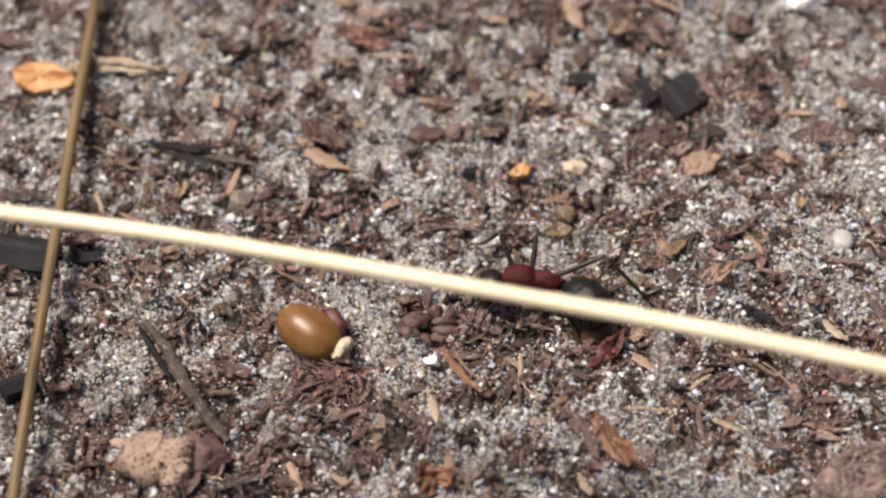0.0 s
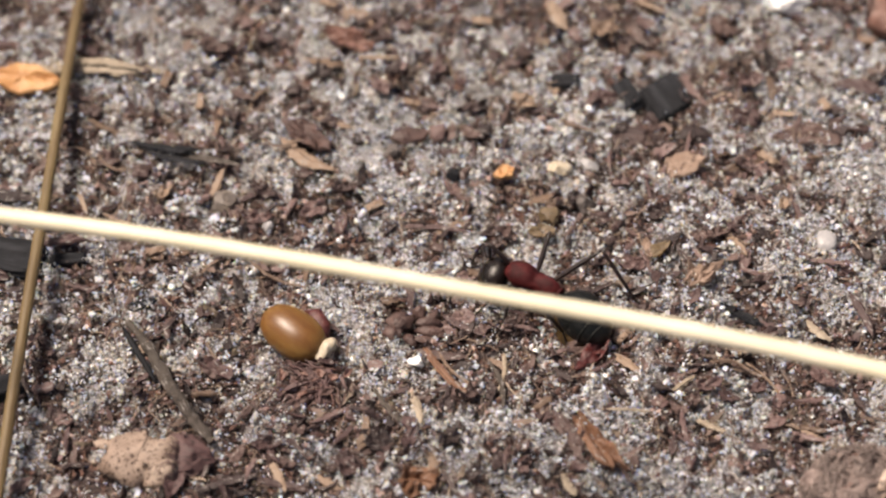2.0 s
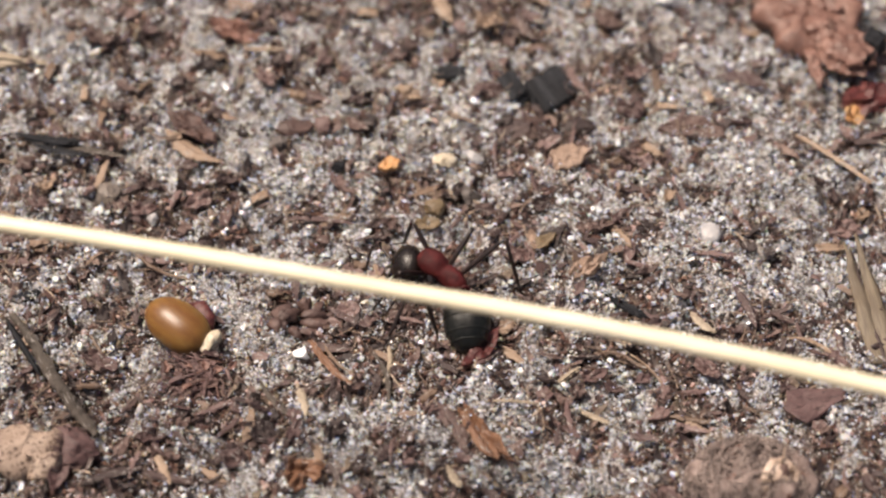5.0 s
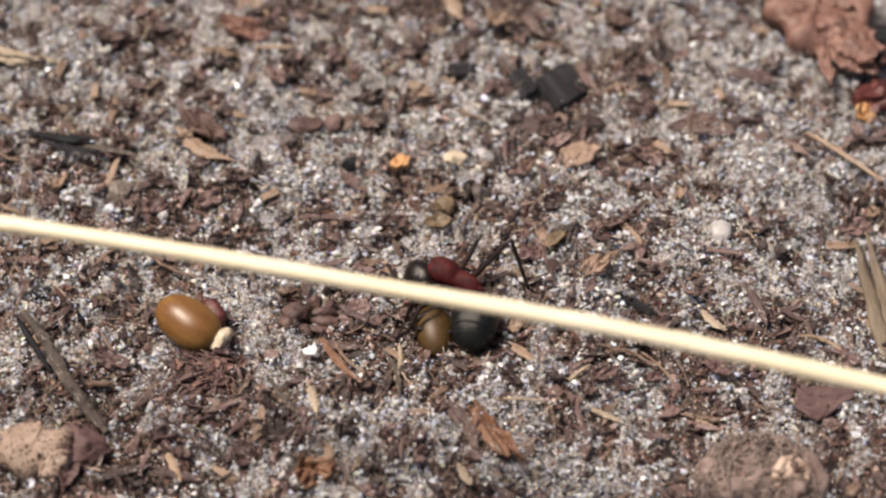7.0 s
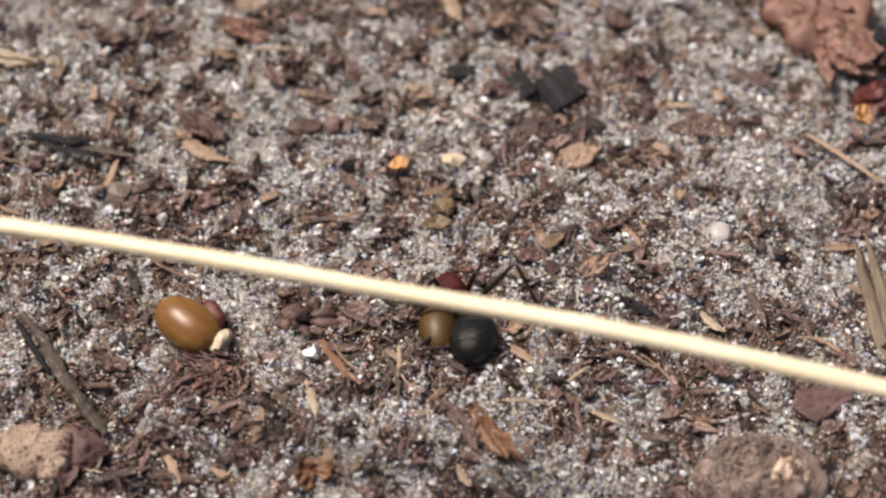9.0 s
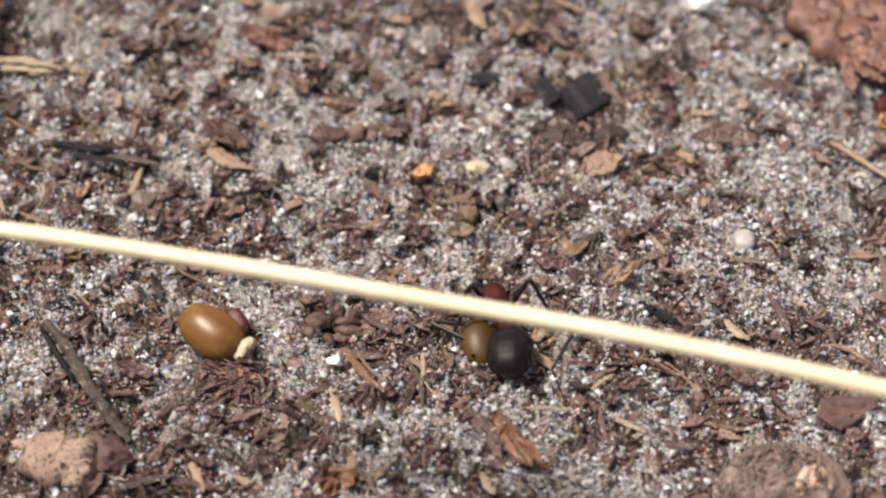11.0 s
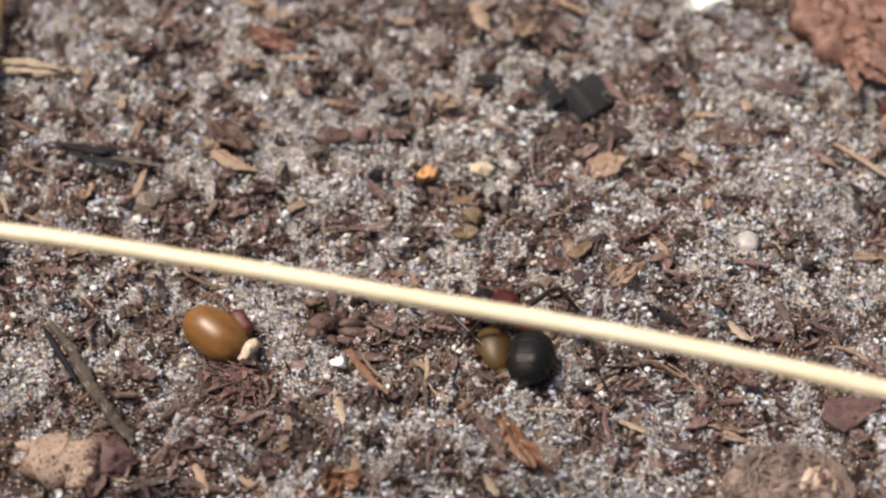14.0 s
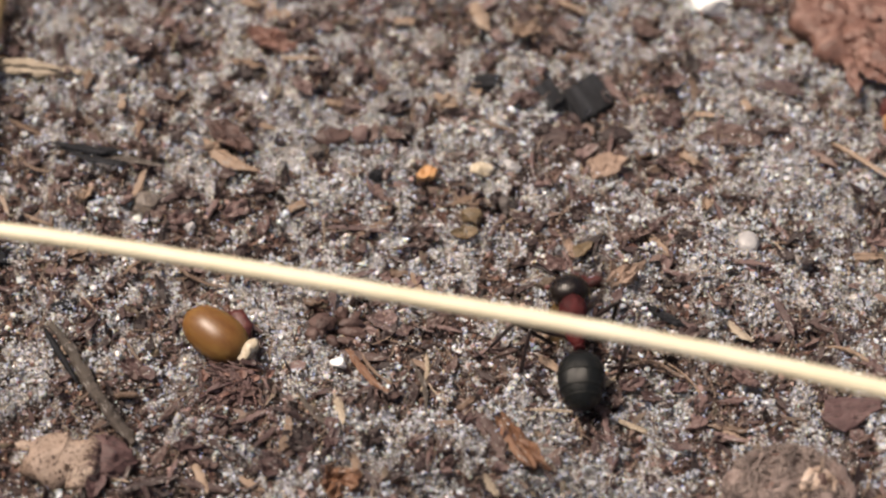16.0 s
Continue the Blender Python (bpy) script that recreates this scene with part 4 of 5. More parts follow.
def build_cluster():
    """A dark brown dried flower base with thick blunt lobes."""
    root = thing("flower_base", "dark brown dried flower base with blunt lobes", "plant part")
    lay(root, -5.81, -6.09, 0, 0.4)
    for x, y, z, sx, sy, sz, a in ((-1.1, 0.3, 0.1, 1.5, 1.2, 0.9, 20), (-1.5, -0.4, 0.0, 1.2, 1.0, 0.7, -30), (0.0, 0.9, 0.2, 0.8, 0.9, 1.0, 0)):
        bm = lump(sx, sy, sz, 21 + x, 0.45, 1.2)
        bmesh.ops.rotate(bm, verts=bm.verts, cent=(0, 0, 0), matrix=pose(0, 0, 0, 0, 0, a).to_3x3())
        bmesh.ops.translate(bm, verts=bm.verts, vec=Vector((x, y, z)) * MM)
        part("core", bm, CALYX, root)
    for i, (x, y, z, a, l, w) in enumerate(((0.55, 0.1, 0.35, 6, 1.5, 0.75), (0.75, -0.45, 0.2, -6, 1.9, 0.7), (0.5, -0.95, 0.0, -14, 1.6, 0.6), (-0.5, -0.9, 0.0, -48, 1.0, 0.6), (0.8, 0.75, 0.1, 70, 1.2, 0.5))):
        bm = lump(l, w, w * 0.9, 50 + i, 0.3, 1.0)
        bmesh.ops.rotate(bm, verts=bm.verts, cent=(0, 0, 0), matrix=pose(0, 0, 0, 0, 6, a).to_3x3())
        bmesh.ops.translate(bm, verts=bm.verts, vec=Vector((x, y, z)) * MM)
        part("lobe", bm, CALYX, root)


def build_husk():
    """Reddish fibrous wood crumbled under the seed."""
    root = thing("wood_tuft", "reddish brown tuft of crumbled woody fibres", "wood fibre")
    x0, y0 = -11.83, -10.09
    lay(root, x0, y0, 0, 0.4)
    part("core", lump(2.4, 2.0, 0.5, 44, 0.5, 1.4), CALYX, root)
    rs = random.Random(5)
    for i in range(150):
        a, bundle = rs.gauss((-18, -62, 30)[i % 3], 14), ((-0.3, 0.9), (0.5, -0.5), (-0.6, -0.7))[i % 3]
        l, wave, phase = rs.uniform(0.9, 3.2), rs.uniform(0.03, 0.16), rs.uniform(0, 6)
        c = Vector((bundle[0] + rs.gauss(0, 0.7), bundle[1] + rs.gauss(0, 0.5), rs.uniform(0.1, 0.6)))
        d = Vector((math.cos(radians(a)), math.sin(radians(a)), 0))
        s = Vector((-d.y, d.x, 0))
        bow = rs.uniform(-0.5, 1.0)
        p = [c + d * l * (k / 8 - 0.5) + s * (bow * (k / 8 - 0.5) ** 2 * 4 + wave * math.sin(phase + k * 1.3)) + Vector((0, 0, 0.12 * math.sin(phase + k) - 1.6 * (k / 8 - 0.5) ** 2)) for k in range(9)]
        wide = rs.choice((0.6, 0.9, 1.0, 1.6, 2.6))
        part("strand", loft(p, [wide * w * rs.uniform(0.7, 1.4) for w in (0.012, 0.028, 0.036, 0.042, 0.045, 0.042, 0.036, 0.028, 0.012)], 6, 0.6, i), (PLUM, REDBARK, CALYX, PLUM, REDBARK, SLAB, PLUM)[i % 7], root)
    for i in range(26):
        scrap = plate(rs.uniform(0.5, 1.3), rs.uniform(0.25, 0.6), 0.08, 300 + i, 0.4, 0.4, 8)
        bmesh.ops.rotate(scrap, verts=scrap.verts, cent=(0, 0, 0), matrix=pose(0, 0, 0, rs.uniform(-35, 35), rs.uniform(-30, 30), rs.uniform(0, 360)).to_3x3())
        bmesh.ops.translate(scrap, verts=scrap.verts, vec=Vector((rs.gauss(0, 1.0), rs.gauss(0, 0.9), rs.uniform(0.3, 0.7))) * MM)
        part("scrap", scrap, (PLUM, REDBARK, CALYX, SLAB)[i % 4], root)


def build_twig():
    x, y, turn, size = -19.95, -10.08, -57.7, 9.95
    root = thing("twig", "weathered grey brown twig half buried in sand", "twig")
    lay(root, x, y, turn, 0.75)
    n = 30
    p = [((k / (n - 1) - 0.5) * size, 0.12 * math.sin(k * 0.25), 0.1 * math.sin(k * 0.4)) for k in range(n)]
    part("stem", loft(p, [(0.2 + 0.16 * min(1, k / 8)) * (1 if k < n - 2 else 0.6) * (0.85 + 0.3 * ((k * 7) % 5) / 5) for k in range(n)], 12, 0.8, 4, 0.2, 1.9), GREYBARK, root, smooth=False)
    q = [(-size * 0.46 + k * 0.55, -0.45 - 0.03 * k, 0.1) for k in range(9)]
    part("dark_strip", loft(q, [0.1, 0.16, 0.2, 0.2, 0.2, 0.18, 0.16, 0.12, 0.05], 8, 0.7, 9, 0.08, 1.5), COAL, root, "charred strip along the twig")


def build_pod():
    """A speckled tan pod with a plum coloured shrivelled end."""
    root = thing("seed_pod", "speckled tan seed pod with a shrivelled plum end", "seed pod")
    lay(root, -20.45, -15.37, -6.7, 0.7)
    p, r = spindle(4.8, 3.0, 26, 2.4)
    bm = loft(p, r, 26, 0.72, 12, 0.75, 0.8)
    for v in bm.verts:
        v.co += wobble(v.co / MM, 2.6, 5) * 0.2 * MM + wobble(v.co / MM, 6.0, 8) * 0.08 * MM
    bmesh.ops.translate(bm, verts=bm.verts, vec=Vector((-0.5, 0, 0)) * MM)
    part("shell", bm, POD, root)
    e = lump(3.1, 2.7, 1.6, 14, 0.22, 0.9, 4)
    for v in e.verts:
        v.co += wobble(v.co / MM, 3.0, 3) * 0.14 * MM + wobble(v.co / MM, 8.0, 4) * 0.05 * MM
        v.co.y *= 1.0 - 0.3 * v.co.x / (1.5 * MM)
        v.co += Vector((1.75, 0.35, 0.1)) * MM
    part("calyx", e, PLUM, root, "shrivelled plum brown end")
    for i, (a, l, w, tip) in enumerate(((-100, 2.0, 1.2, 14), (-30, 1.7, 1.5, 26), (60, 1.5, 1.3, 24))):
        e = plate(l, w, 0.2, 16 + i, 0.45, 0.35, 18, 0.4)
        bmesh.ops.translate(e, verts=e.verts, vec=Vector((l * 0.5, 0, 0)) * MM)
        bmesh.ops.rotate(e, verts=e.verts, cent=(0, 0, 0), matrix=pose(0, 0, 0, (i % 3 - 1) * 16, tip, a).to_3x3())
        bmesh.ops.translate(e, verts=e.verts, vec=Vector((1.6, 0.1 if i else -0.6, 0.42 - 0.1 * (i == 0))) * MM)
        part("lobe", e, (PLUM, REDBARK)[i % 2], root, "shrivelled plum brown torn flap")
    c = splinter(1.9, 0.8, 71)
    bmesh.ops.translate(c, verts=c.verts, vec=Vector((-2.7, 0.8, -0.2)) * MM)
    part("flap", c, POD, root)
    rs = random.Random(9)
    for i in range(16):
        y, l = -1.2 + 2.4 * i / 15, rs.uniform(0.3, 1.2)
        z = 1.0 * math.sqrt(max(0.05, 1 - (y / 1.35) ** 2))
        part("fringe", loft([(1.5, y, z * 0.9), (1.5 - l * 0.5, y * 1.05, z + 0.16), (1.5 - l, y * 1.1 + rs.uniform(-0.3, 0.3), z - 0.02)], (0.06, 0.055, 0.015), 6, 0.7), (PLUM, POD, REDBARK)[i % 3], root)


def build_gall():
    """A round greyish brown gall with a pale broken scar."""
    root = thing("gall", "round grey brown woody gall with a pale broken hole", "gall")
    x, y = 18.92, -17.95
    lay(root, x, y, 0, 0.05)
    part("body", lump(7.0, 6.4, 3.9, 61, 0.24, 1.5, 4), GALL, root)
    rs = random.Random(3)
    fuzz = bmesh.new()
    for i in range(1500):
        d = Vector((rs.gauss(0, 1), rs.gauss(0, 1), abs(rs.gauss(0, 0.8)) + 0.1)).normalized()
        q = Vector((d.x * 3.45, d.y * 3.15, d.z * 1.9))
        t = d.cross(Vector((rs.gauss(0, 1), rs.gauss(0, 1), rs.gauss(0, 1)))).normalized() * rs.uniform(0.2, 0.6)
        loft([q - t, q + d * 0.15, q + t + d * 0.3], (0.03, 0.05, 0.02), 4, 1.0, bm=fuzz)
    tagged(part("fuzz", fuzz, FUZZ, root, "short matted hairs"), kind="stuff")
    ring = bmesh.new()
    c = Vector((1.65, -0.35, 1.6))
    ax = Vector((0.3, -0.5, 0.8)).normalized()
    s1 = ax.cross(Vector((0, 0, 1))).normalized()
    s2 = ax.cross(s1)
    p = [c + (s1 * math.cos(a) * 0.95 + s2 * math.sin(a) * 1.1) for a in [2 * math.pi * k / 22 for k in range(22)]]
    loft(p, [0.20 + 0.09 * math.sin(k * 1.9) for k in range(22)], 8, 0.8, 6, 0.4, 1.4, ring)
    part("scar_rim", ring, SCAR, root, "pale torn rim")
    turned = Matrix((s1, s2, ax)).transposed()
    core = lump(1.9, 2.2, 0.7, 66, 0.35, 1.6)
    bmesh.ops.rotate(core, verts=core.verts, cent=(0, 0, 0), matrix=turned)
    bmesh.ops.translate(core, verts=core.verts, vec=(c - ax * 0.12) * MM)
    part("scar_core", core, SCAR, root, "cream crumbly wood inside the scar")
    # solid dark lumps on the scar; their colour stands for the shade inside holes
    for i, (u, v, l) in enumerate(((-0.35, -0.4, 0.62), (0.3, 0.1, 0.42), (-0.1, 0.55, 0.36))):
        hollow = lump(l, l * 1.3, 0.4, 70 + i, 0.4, 1.4)
        bmesh.ops.rotate(hollow, verts=hollow.verts, cent=(0, 0, 0), matrix=turned)
        bmesh.ops.translate(hollow, verts=hollow.verts, vec=(c + s1 * u + s2 * v + ax * 0.12) * MM)
        part("hollow", hollow, CALYX, root, "dark brown rotten hollow")
    for i in range(14):
        a, l = rs.uniform(0, 6.28), rs.uniform(0.5, 1.1)
        q = c + (s1 * math.cos(a) + s2 * math.sin(a)) * rs.uniform(0.3, 0.9) + ax * 0.18
        d = (s1 * math.cos(a + rs.uniform(-0.6, 0.6)) + s2 * math.sin(a) + ax * 0.25).normalized() * l
        part("splinter", loft([q, q + d * 0.5 + ax * 0.06, q + d], (0.07, 0.06, 0.015), 6, 0.6), (SCAR, TANBARK)[i % 2], root)


def build_bark_slab():
    """A rough red brown slab of bark with a dark resin lump on it."""
    root = thing("bark_slab", "large rough red brown slab of bark", "bark")
    x, y = 24.9, 17.2
    lay(root, x, y, 0, 0.9)
    part("slab", plate(6.6, 7.0, 1.2, 91, 0.03, 0.3, 34), SLAB, root)
    for i, (px, py, sx, sy, sz, a) in enumerate(((-1.3, 1.0, 2.6, 4.0, 1.3, 20), (2.1, -3.2, 3.6, 3.0, 1.6, -35), (0.1, -4.2, 0.9, 3.6, 0.7, 8), (1.4, 1.4, 2.6, 3.6, 1.1, 0), (0.6, -1.4, 2.8, 2.2, 1.5, -50))):
        bm = lump(sx, sy, sz, 95 + i, 0.4, 1.3, 4)
        bmesh.ops.rotate(bm, verts=bm.verts, cent=(0, 0, 0), matrix=pose(0, 0, 0, 0, 0, a).to_3x3())
        for v in bm.verts:
            v.co += wobble(v.co / MM, 1.8, i) * 0.25 * MM + wobble(v.co / MM, 5.0, i + 4) * 0.1 * MM
        bmesh.ops.translate(bm, verts=bm.verts, vec=Vector((px, py, 0.4)) * MM)
        part("ridge", bm, SLAB, root, smooth=i % 2 == 0)
    x, y = 27.68, 10.83
    charcoal(28.33, 14.1, 50, (3.0, 1.6, 1.4), 131, 1.6, 2)
    piece("resin", "dark red glossy lump of resin beside bark", "resin", lump(3.0, 2.4, 1.6, 111, 0.6, 1.2), ARIL, x + 0.4, y, 20, 0.7)
    x, y = 27.16, 9.4
    piece("leaf_scrap", "yellow orange scrap of dry leaf", "leaf scrap", plate(1.7, 1.5, 0.3, 113, 0.2), AMBER, x, y, 60, 0.7, 25)


def build_split_stalk():
    """A dry split stalk, tan, two blades side by side."""
    root = thing("split_stalk", "dry tan split stalk lying on sand", "dry stalk")
    x, y, turn, size = 26.52, -5.51, -81.3, 9.42
    lay(root, x, y, turn, 0.8)
    for i, (o, spread, w) in enumerate(((-0.38, -0.05, 1.05), (0.42, -0.1, 1.0))):
        n = 20
        p = [((k / (n - 1) - 0.5) * size * (1 - 0.1 * (1 - i)), o + spread * (1 - k / (n - 1)) ** 2 + 0.05 * math.sin(k * 0.9 + i), 0.5 * (1 - k / (n - 1)) + 0.1 * math.sin(k * 0.7)) for k in range(n)]
        part("blade", loft(p, [w / 2 * min(1, 0.15 + 1.6 * k / n) * (1 if k < n - 1 else 0.5) for k in range(n)], 12, 0.4, i, 0.1, 1.2), DRYBLADE, root)
    # a solid dark strip fills the gap, its colour standing for the shade there
    q = [((k / 9 - 0.45) * size * 0.9, -0.02 - 0.1 * (1 - k / 9), 0.1) for k in range(10)]
    part("split", loft(q, [0.16] * 10, 8, 0.6, 3, 0.05), DARKBARK, root, "dark crack between the blades")


def build_loose_bits():
    """Single loose bits of bark and wood, a few shapes turned and strewn about."""
    rs = random.Random(77)
    kinds = []
    for i, (mat, word) in enumerate(((DARKBARK, "dark brown"), (REDBARK, "reddish brown"), (TANBARK, "tan"), (DARKBARK, "blackish brown"))):
        for j in range(2):
            f = link_mesh("bark_bit", plate(1.6 - 0.5 * j, 0.7 + 0.15 * j, 0.24, 200 + 10 * i + j, 0.12, 0.4, 14, 0.0, 0.8), mat, False)
            kinds.append((tagged(f, word + " angular bit of bark on sand", "bark bit", "loose bark bits"), 0.45, (1, 1)[j] * (3 if mat is not TANBARK else 1)))
            w = link_mesh("wood_bit", splinter(1.9 + 0.6 * j, 0.34 + 0.1 * j, 240 + 10 * i + j, 0.6, 0.08, 0.3, 7, 10), mat, False)
            kinds.append((tagged(w, word + " thin bit of wood on sand", "wood bit", "loose wood bits"), 0.45, 2))
    bag = [k for k in kinds for _ in range(k[2])]
    used = set()
    count = 0
    while count < 560:
        x, y = rs.uniform(-34, 32), rs.uniform(-19, 23)
        if rs.random() > 1.5 - 1.9 * float(sandiness(np.array(x), np.array(y))) or any((x - a) ** 2 + (y - b) ** 2 < r * r for a, b, r in CLEAR):
            continue
        ob, up, _ = rs.choice(bag)
        m = pose(x * MM, y * MM, (height(x, y) + up * rs.uniform(0.6, 1.2)) * MM, rs.gauss(0, 16), rs.gauss(0, 10), rs.uniform(0, 360))
        if ob in used:
            copy_thing(ob, m)
        else:
            ob.matrix_basis = m
            used.add(ob)
        count += 1
    for ob, _, _ in kinds:
        if ob not in used:
            bpy.data.objects.remove(ob)


CLEAR = [(-12.97, -6.29, 3.2), (-21.26, -14.72, 3.5), (19.26, -16.6, 4.5), (8.87, 12.64, 2.5), (26.17, 16.44, 4.0), (-5.89, -8.63, 0.8), (17.8, -0.26, 1.2), (-1.02, 5.81, 1.0), (16.18, 19.01, 1.2), (-8.57, -6.43, 2.0)]
build_loose_bits()
build_cluster()
build_husk()
build_twig()
build_pod()
build_gall()
build_bark_slab()
build_split_stalk()


# ---- the ant: forward is x, up is z, millimetres from the middle of the thorax ----
FEMUR, TIBIA, TARSUS = 2.5, 2.3, 1.9
HIPS = {"front_left": (0.85, 0.45, -0.45), "middle_left": (0.1, 0.5, -0.5), "hind_left": (-0.65, 0.45, -0.5),
        "front_right": (0.85, -0.45, -0.45), "middle_right": (0.1, -0.5, -0.5), "hind_right": (-0.65, -0.45, -0.5)}
NECK, WAIST = Vector((1.6, 0, 0.05)), Vector((-1.7, 0, -0.15))


def bone(length, r0, r1, bulge=1.0):
    n = 9
    p = [(length * k / (n - 1), 0, 0) for k in range(n)]
    return loft(p, [(r0 + (r1 - r0) * k / (n - 1)) * (1 + (bulge - 1) * math.sin(math.pi * k / (n - 1))) for k in range(n)], 8, 1.0)


def build_ant():
    root = thing("ant", "ant with red thorax, black head and dark grey abdomen", "ant")
    bm = loft([(-1.75, 0, -0.15), (-1.45, 0, 0.0), (-1.0, 0, 0.14), (-0.5, 0, 0.12), (-0.15, 0, 0.04), (0.2, 0, 0.18), (0.6, 0, 0.32), (1.05, 0, 0.26), (1.4, 0, 0.12), (1.65, 0, 0.05)],
              (0.2, 0.42, 0.60, 0.62, 0.57, 0.70, 0.82, 0.78, 0.52, 0.22), 26, 1.0, 2, 0.16, 2.2)
    part("thorax", bm, THORAX, root, "dull red thorax")
    head = part("head", loft([(-0.05, 0, 0), (0.15, 0, 0.02), (0.5, 0, 0.04), (0.95, 0, 0.02), (1.4, 0, -0.05), (1.8, 0, -0.14), (2.05, 0, -0.2)],
                             (0.25, 0.78, 1.1, 1.18, 1.06, 0.78, 0.35), 20, 0.74, 3, 0.03, 1.5), HEAD, root, "black head")
    for s in (-1, 1):
        e = bmesh.new()
        bmesh.ops.create_icosphere(e, subdivisions=2, radius=0.24 * MM)
        bmesh.ops.translate(e, verts=e.verts, vec=Vector((0.85, s * 0.86, 0.3)) * MM)
        part("eye", e, EYEBLACK, head)
        part("jaw", loft([(1.85, s * 0.5, -0.25), (2.2, s * 0.5, -0.3), (2.5, s * 0.32, -0.32), (2.7, s * 0.08, -0.34)], (0.22, 0.24, 0.18, 0.05), 8, 0.6), HEAD, head)
        part("scape", loft([(1.6, s * 0.35, 0.25), (1.9, s * 0.9, 0.55), (2.2, s * 1.5, 0.75), (2.4, s * 1.9, 0.8)], (0.09, 0.075, 0.08, 0.1), 8), LEG, head)
        part("antenna", loft([(2.4, s * 1.9, 0.8), (2.9, s * 1.95, 0.6), (3.5, s * 1.75, 0.2), (4.1, s * 1.5, -0.3), (4.5, s * 1.3, -0.7)], (0.07, 0.075, 0.085, 0.09, 0.05), 8), LEG, head)
    gp = [(x * 0.99, r * 0.91) for x, r in [(0.0, 0.16), (0.22, 0.2), (0.45, 0.66), (0.75, 1.12), (1.1, 1.36), (1.5, 1.48), (1.9, 1.5), (2.3, 1.46), (2.7, 1.38), (3.1, 1.22), (3.4, 1.02), (3.65, 0.76), (3.82, 0.46), (3.9, 0.12)]]
    gaster = part("gaster", loft([(x, 0, 0.08 - 0.03 * x) for x, r in gp], [r for x, r in gp], 28, 0.95), GASTER, root, "dark grey abdomen with fine hairs")
    part("petiole", lump(0.34, 0.7, 1.0, 8, 0.08), THORAX, gaster)
    for x0 in (1.75, 2.65, 3.2):
        r0, r1 = np.interp([x0, x0 + 0.16], [x for x, r in gp], [r for x, r in gp])
        part("segment_edge", loft([(x0, 0, 0.08 - 0.03 * x0), (x0 + 0.08, 0, 0.08 - 0.03 * x0), (x0 + 0.16, 0, 0.08 - 0.03 * x0)], (r0 + 0.004, r0 + 0.026, r1 + 0.004), 28, 0.95), BAND, gaster, "greyish band of fine hairs")
    legs = {}
    for name, hip in HIPS.items():
        h = Vector(hip)
        coxa = part("leg", loft([h + Vector((0, -0.15 * (1 if h.y > 0 else -1), 0.25)), h, h + Vector((0, 0.12 * (1 if h.y > 0 else -1), -0.12))], (0.24, 0.2, 0.11), 8), LEG, root)
        k = 1.6 if "hind" in name else 1.15
        legs[name] = (coxa, part("femur", bone(FEMUR * k, 0.10, 0.085, 1.75), LEG, coxa), part("tibia", bone(TIBIA * k, 0.115, 0.095, 1.2), LEG, coxa),
                      part("tarsus", bone(TARSUS, 0.065, 0.04), LEG, coxa))
    return root, head, gaster, legs


ANT, ANT_HEAD, ANT_GASTER, ANT_LEGS = build_ant()

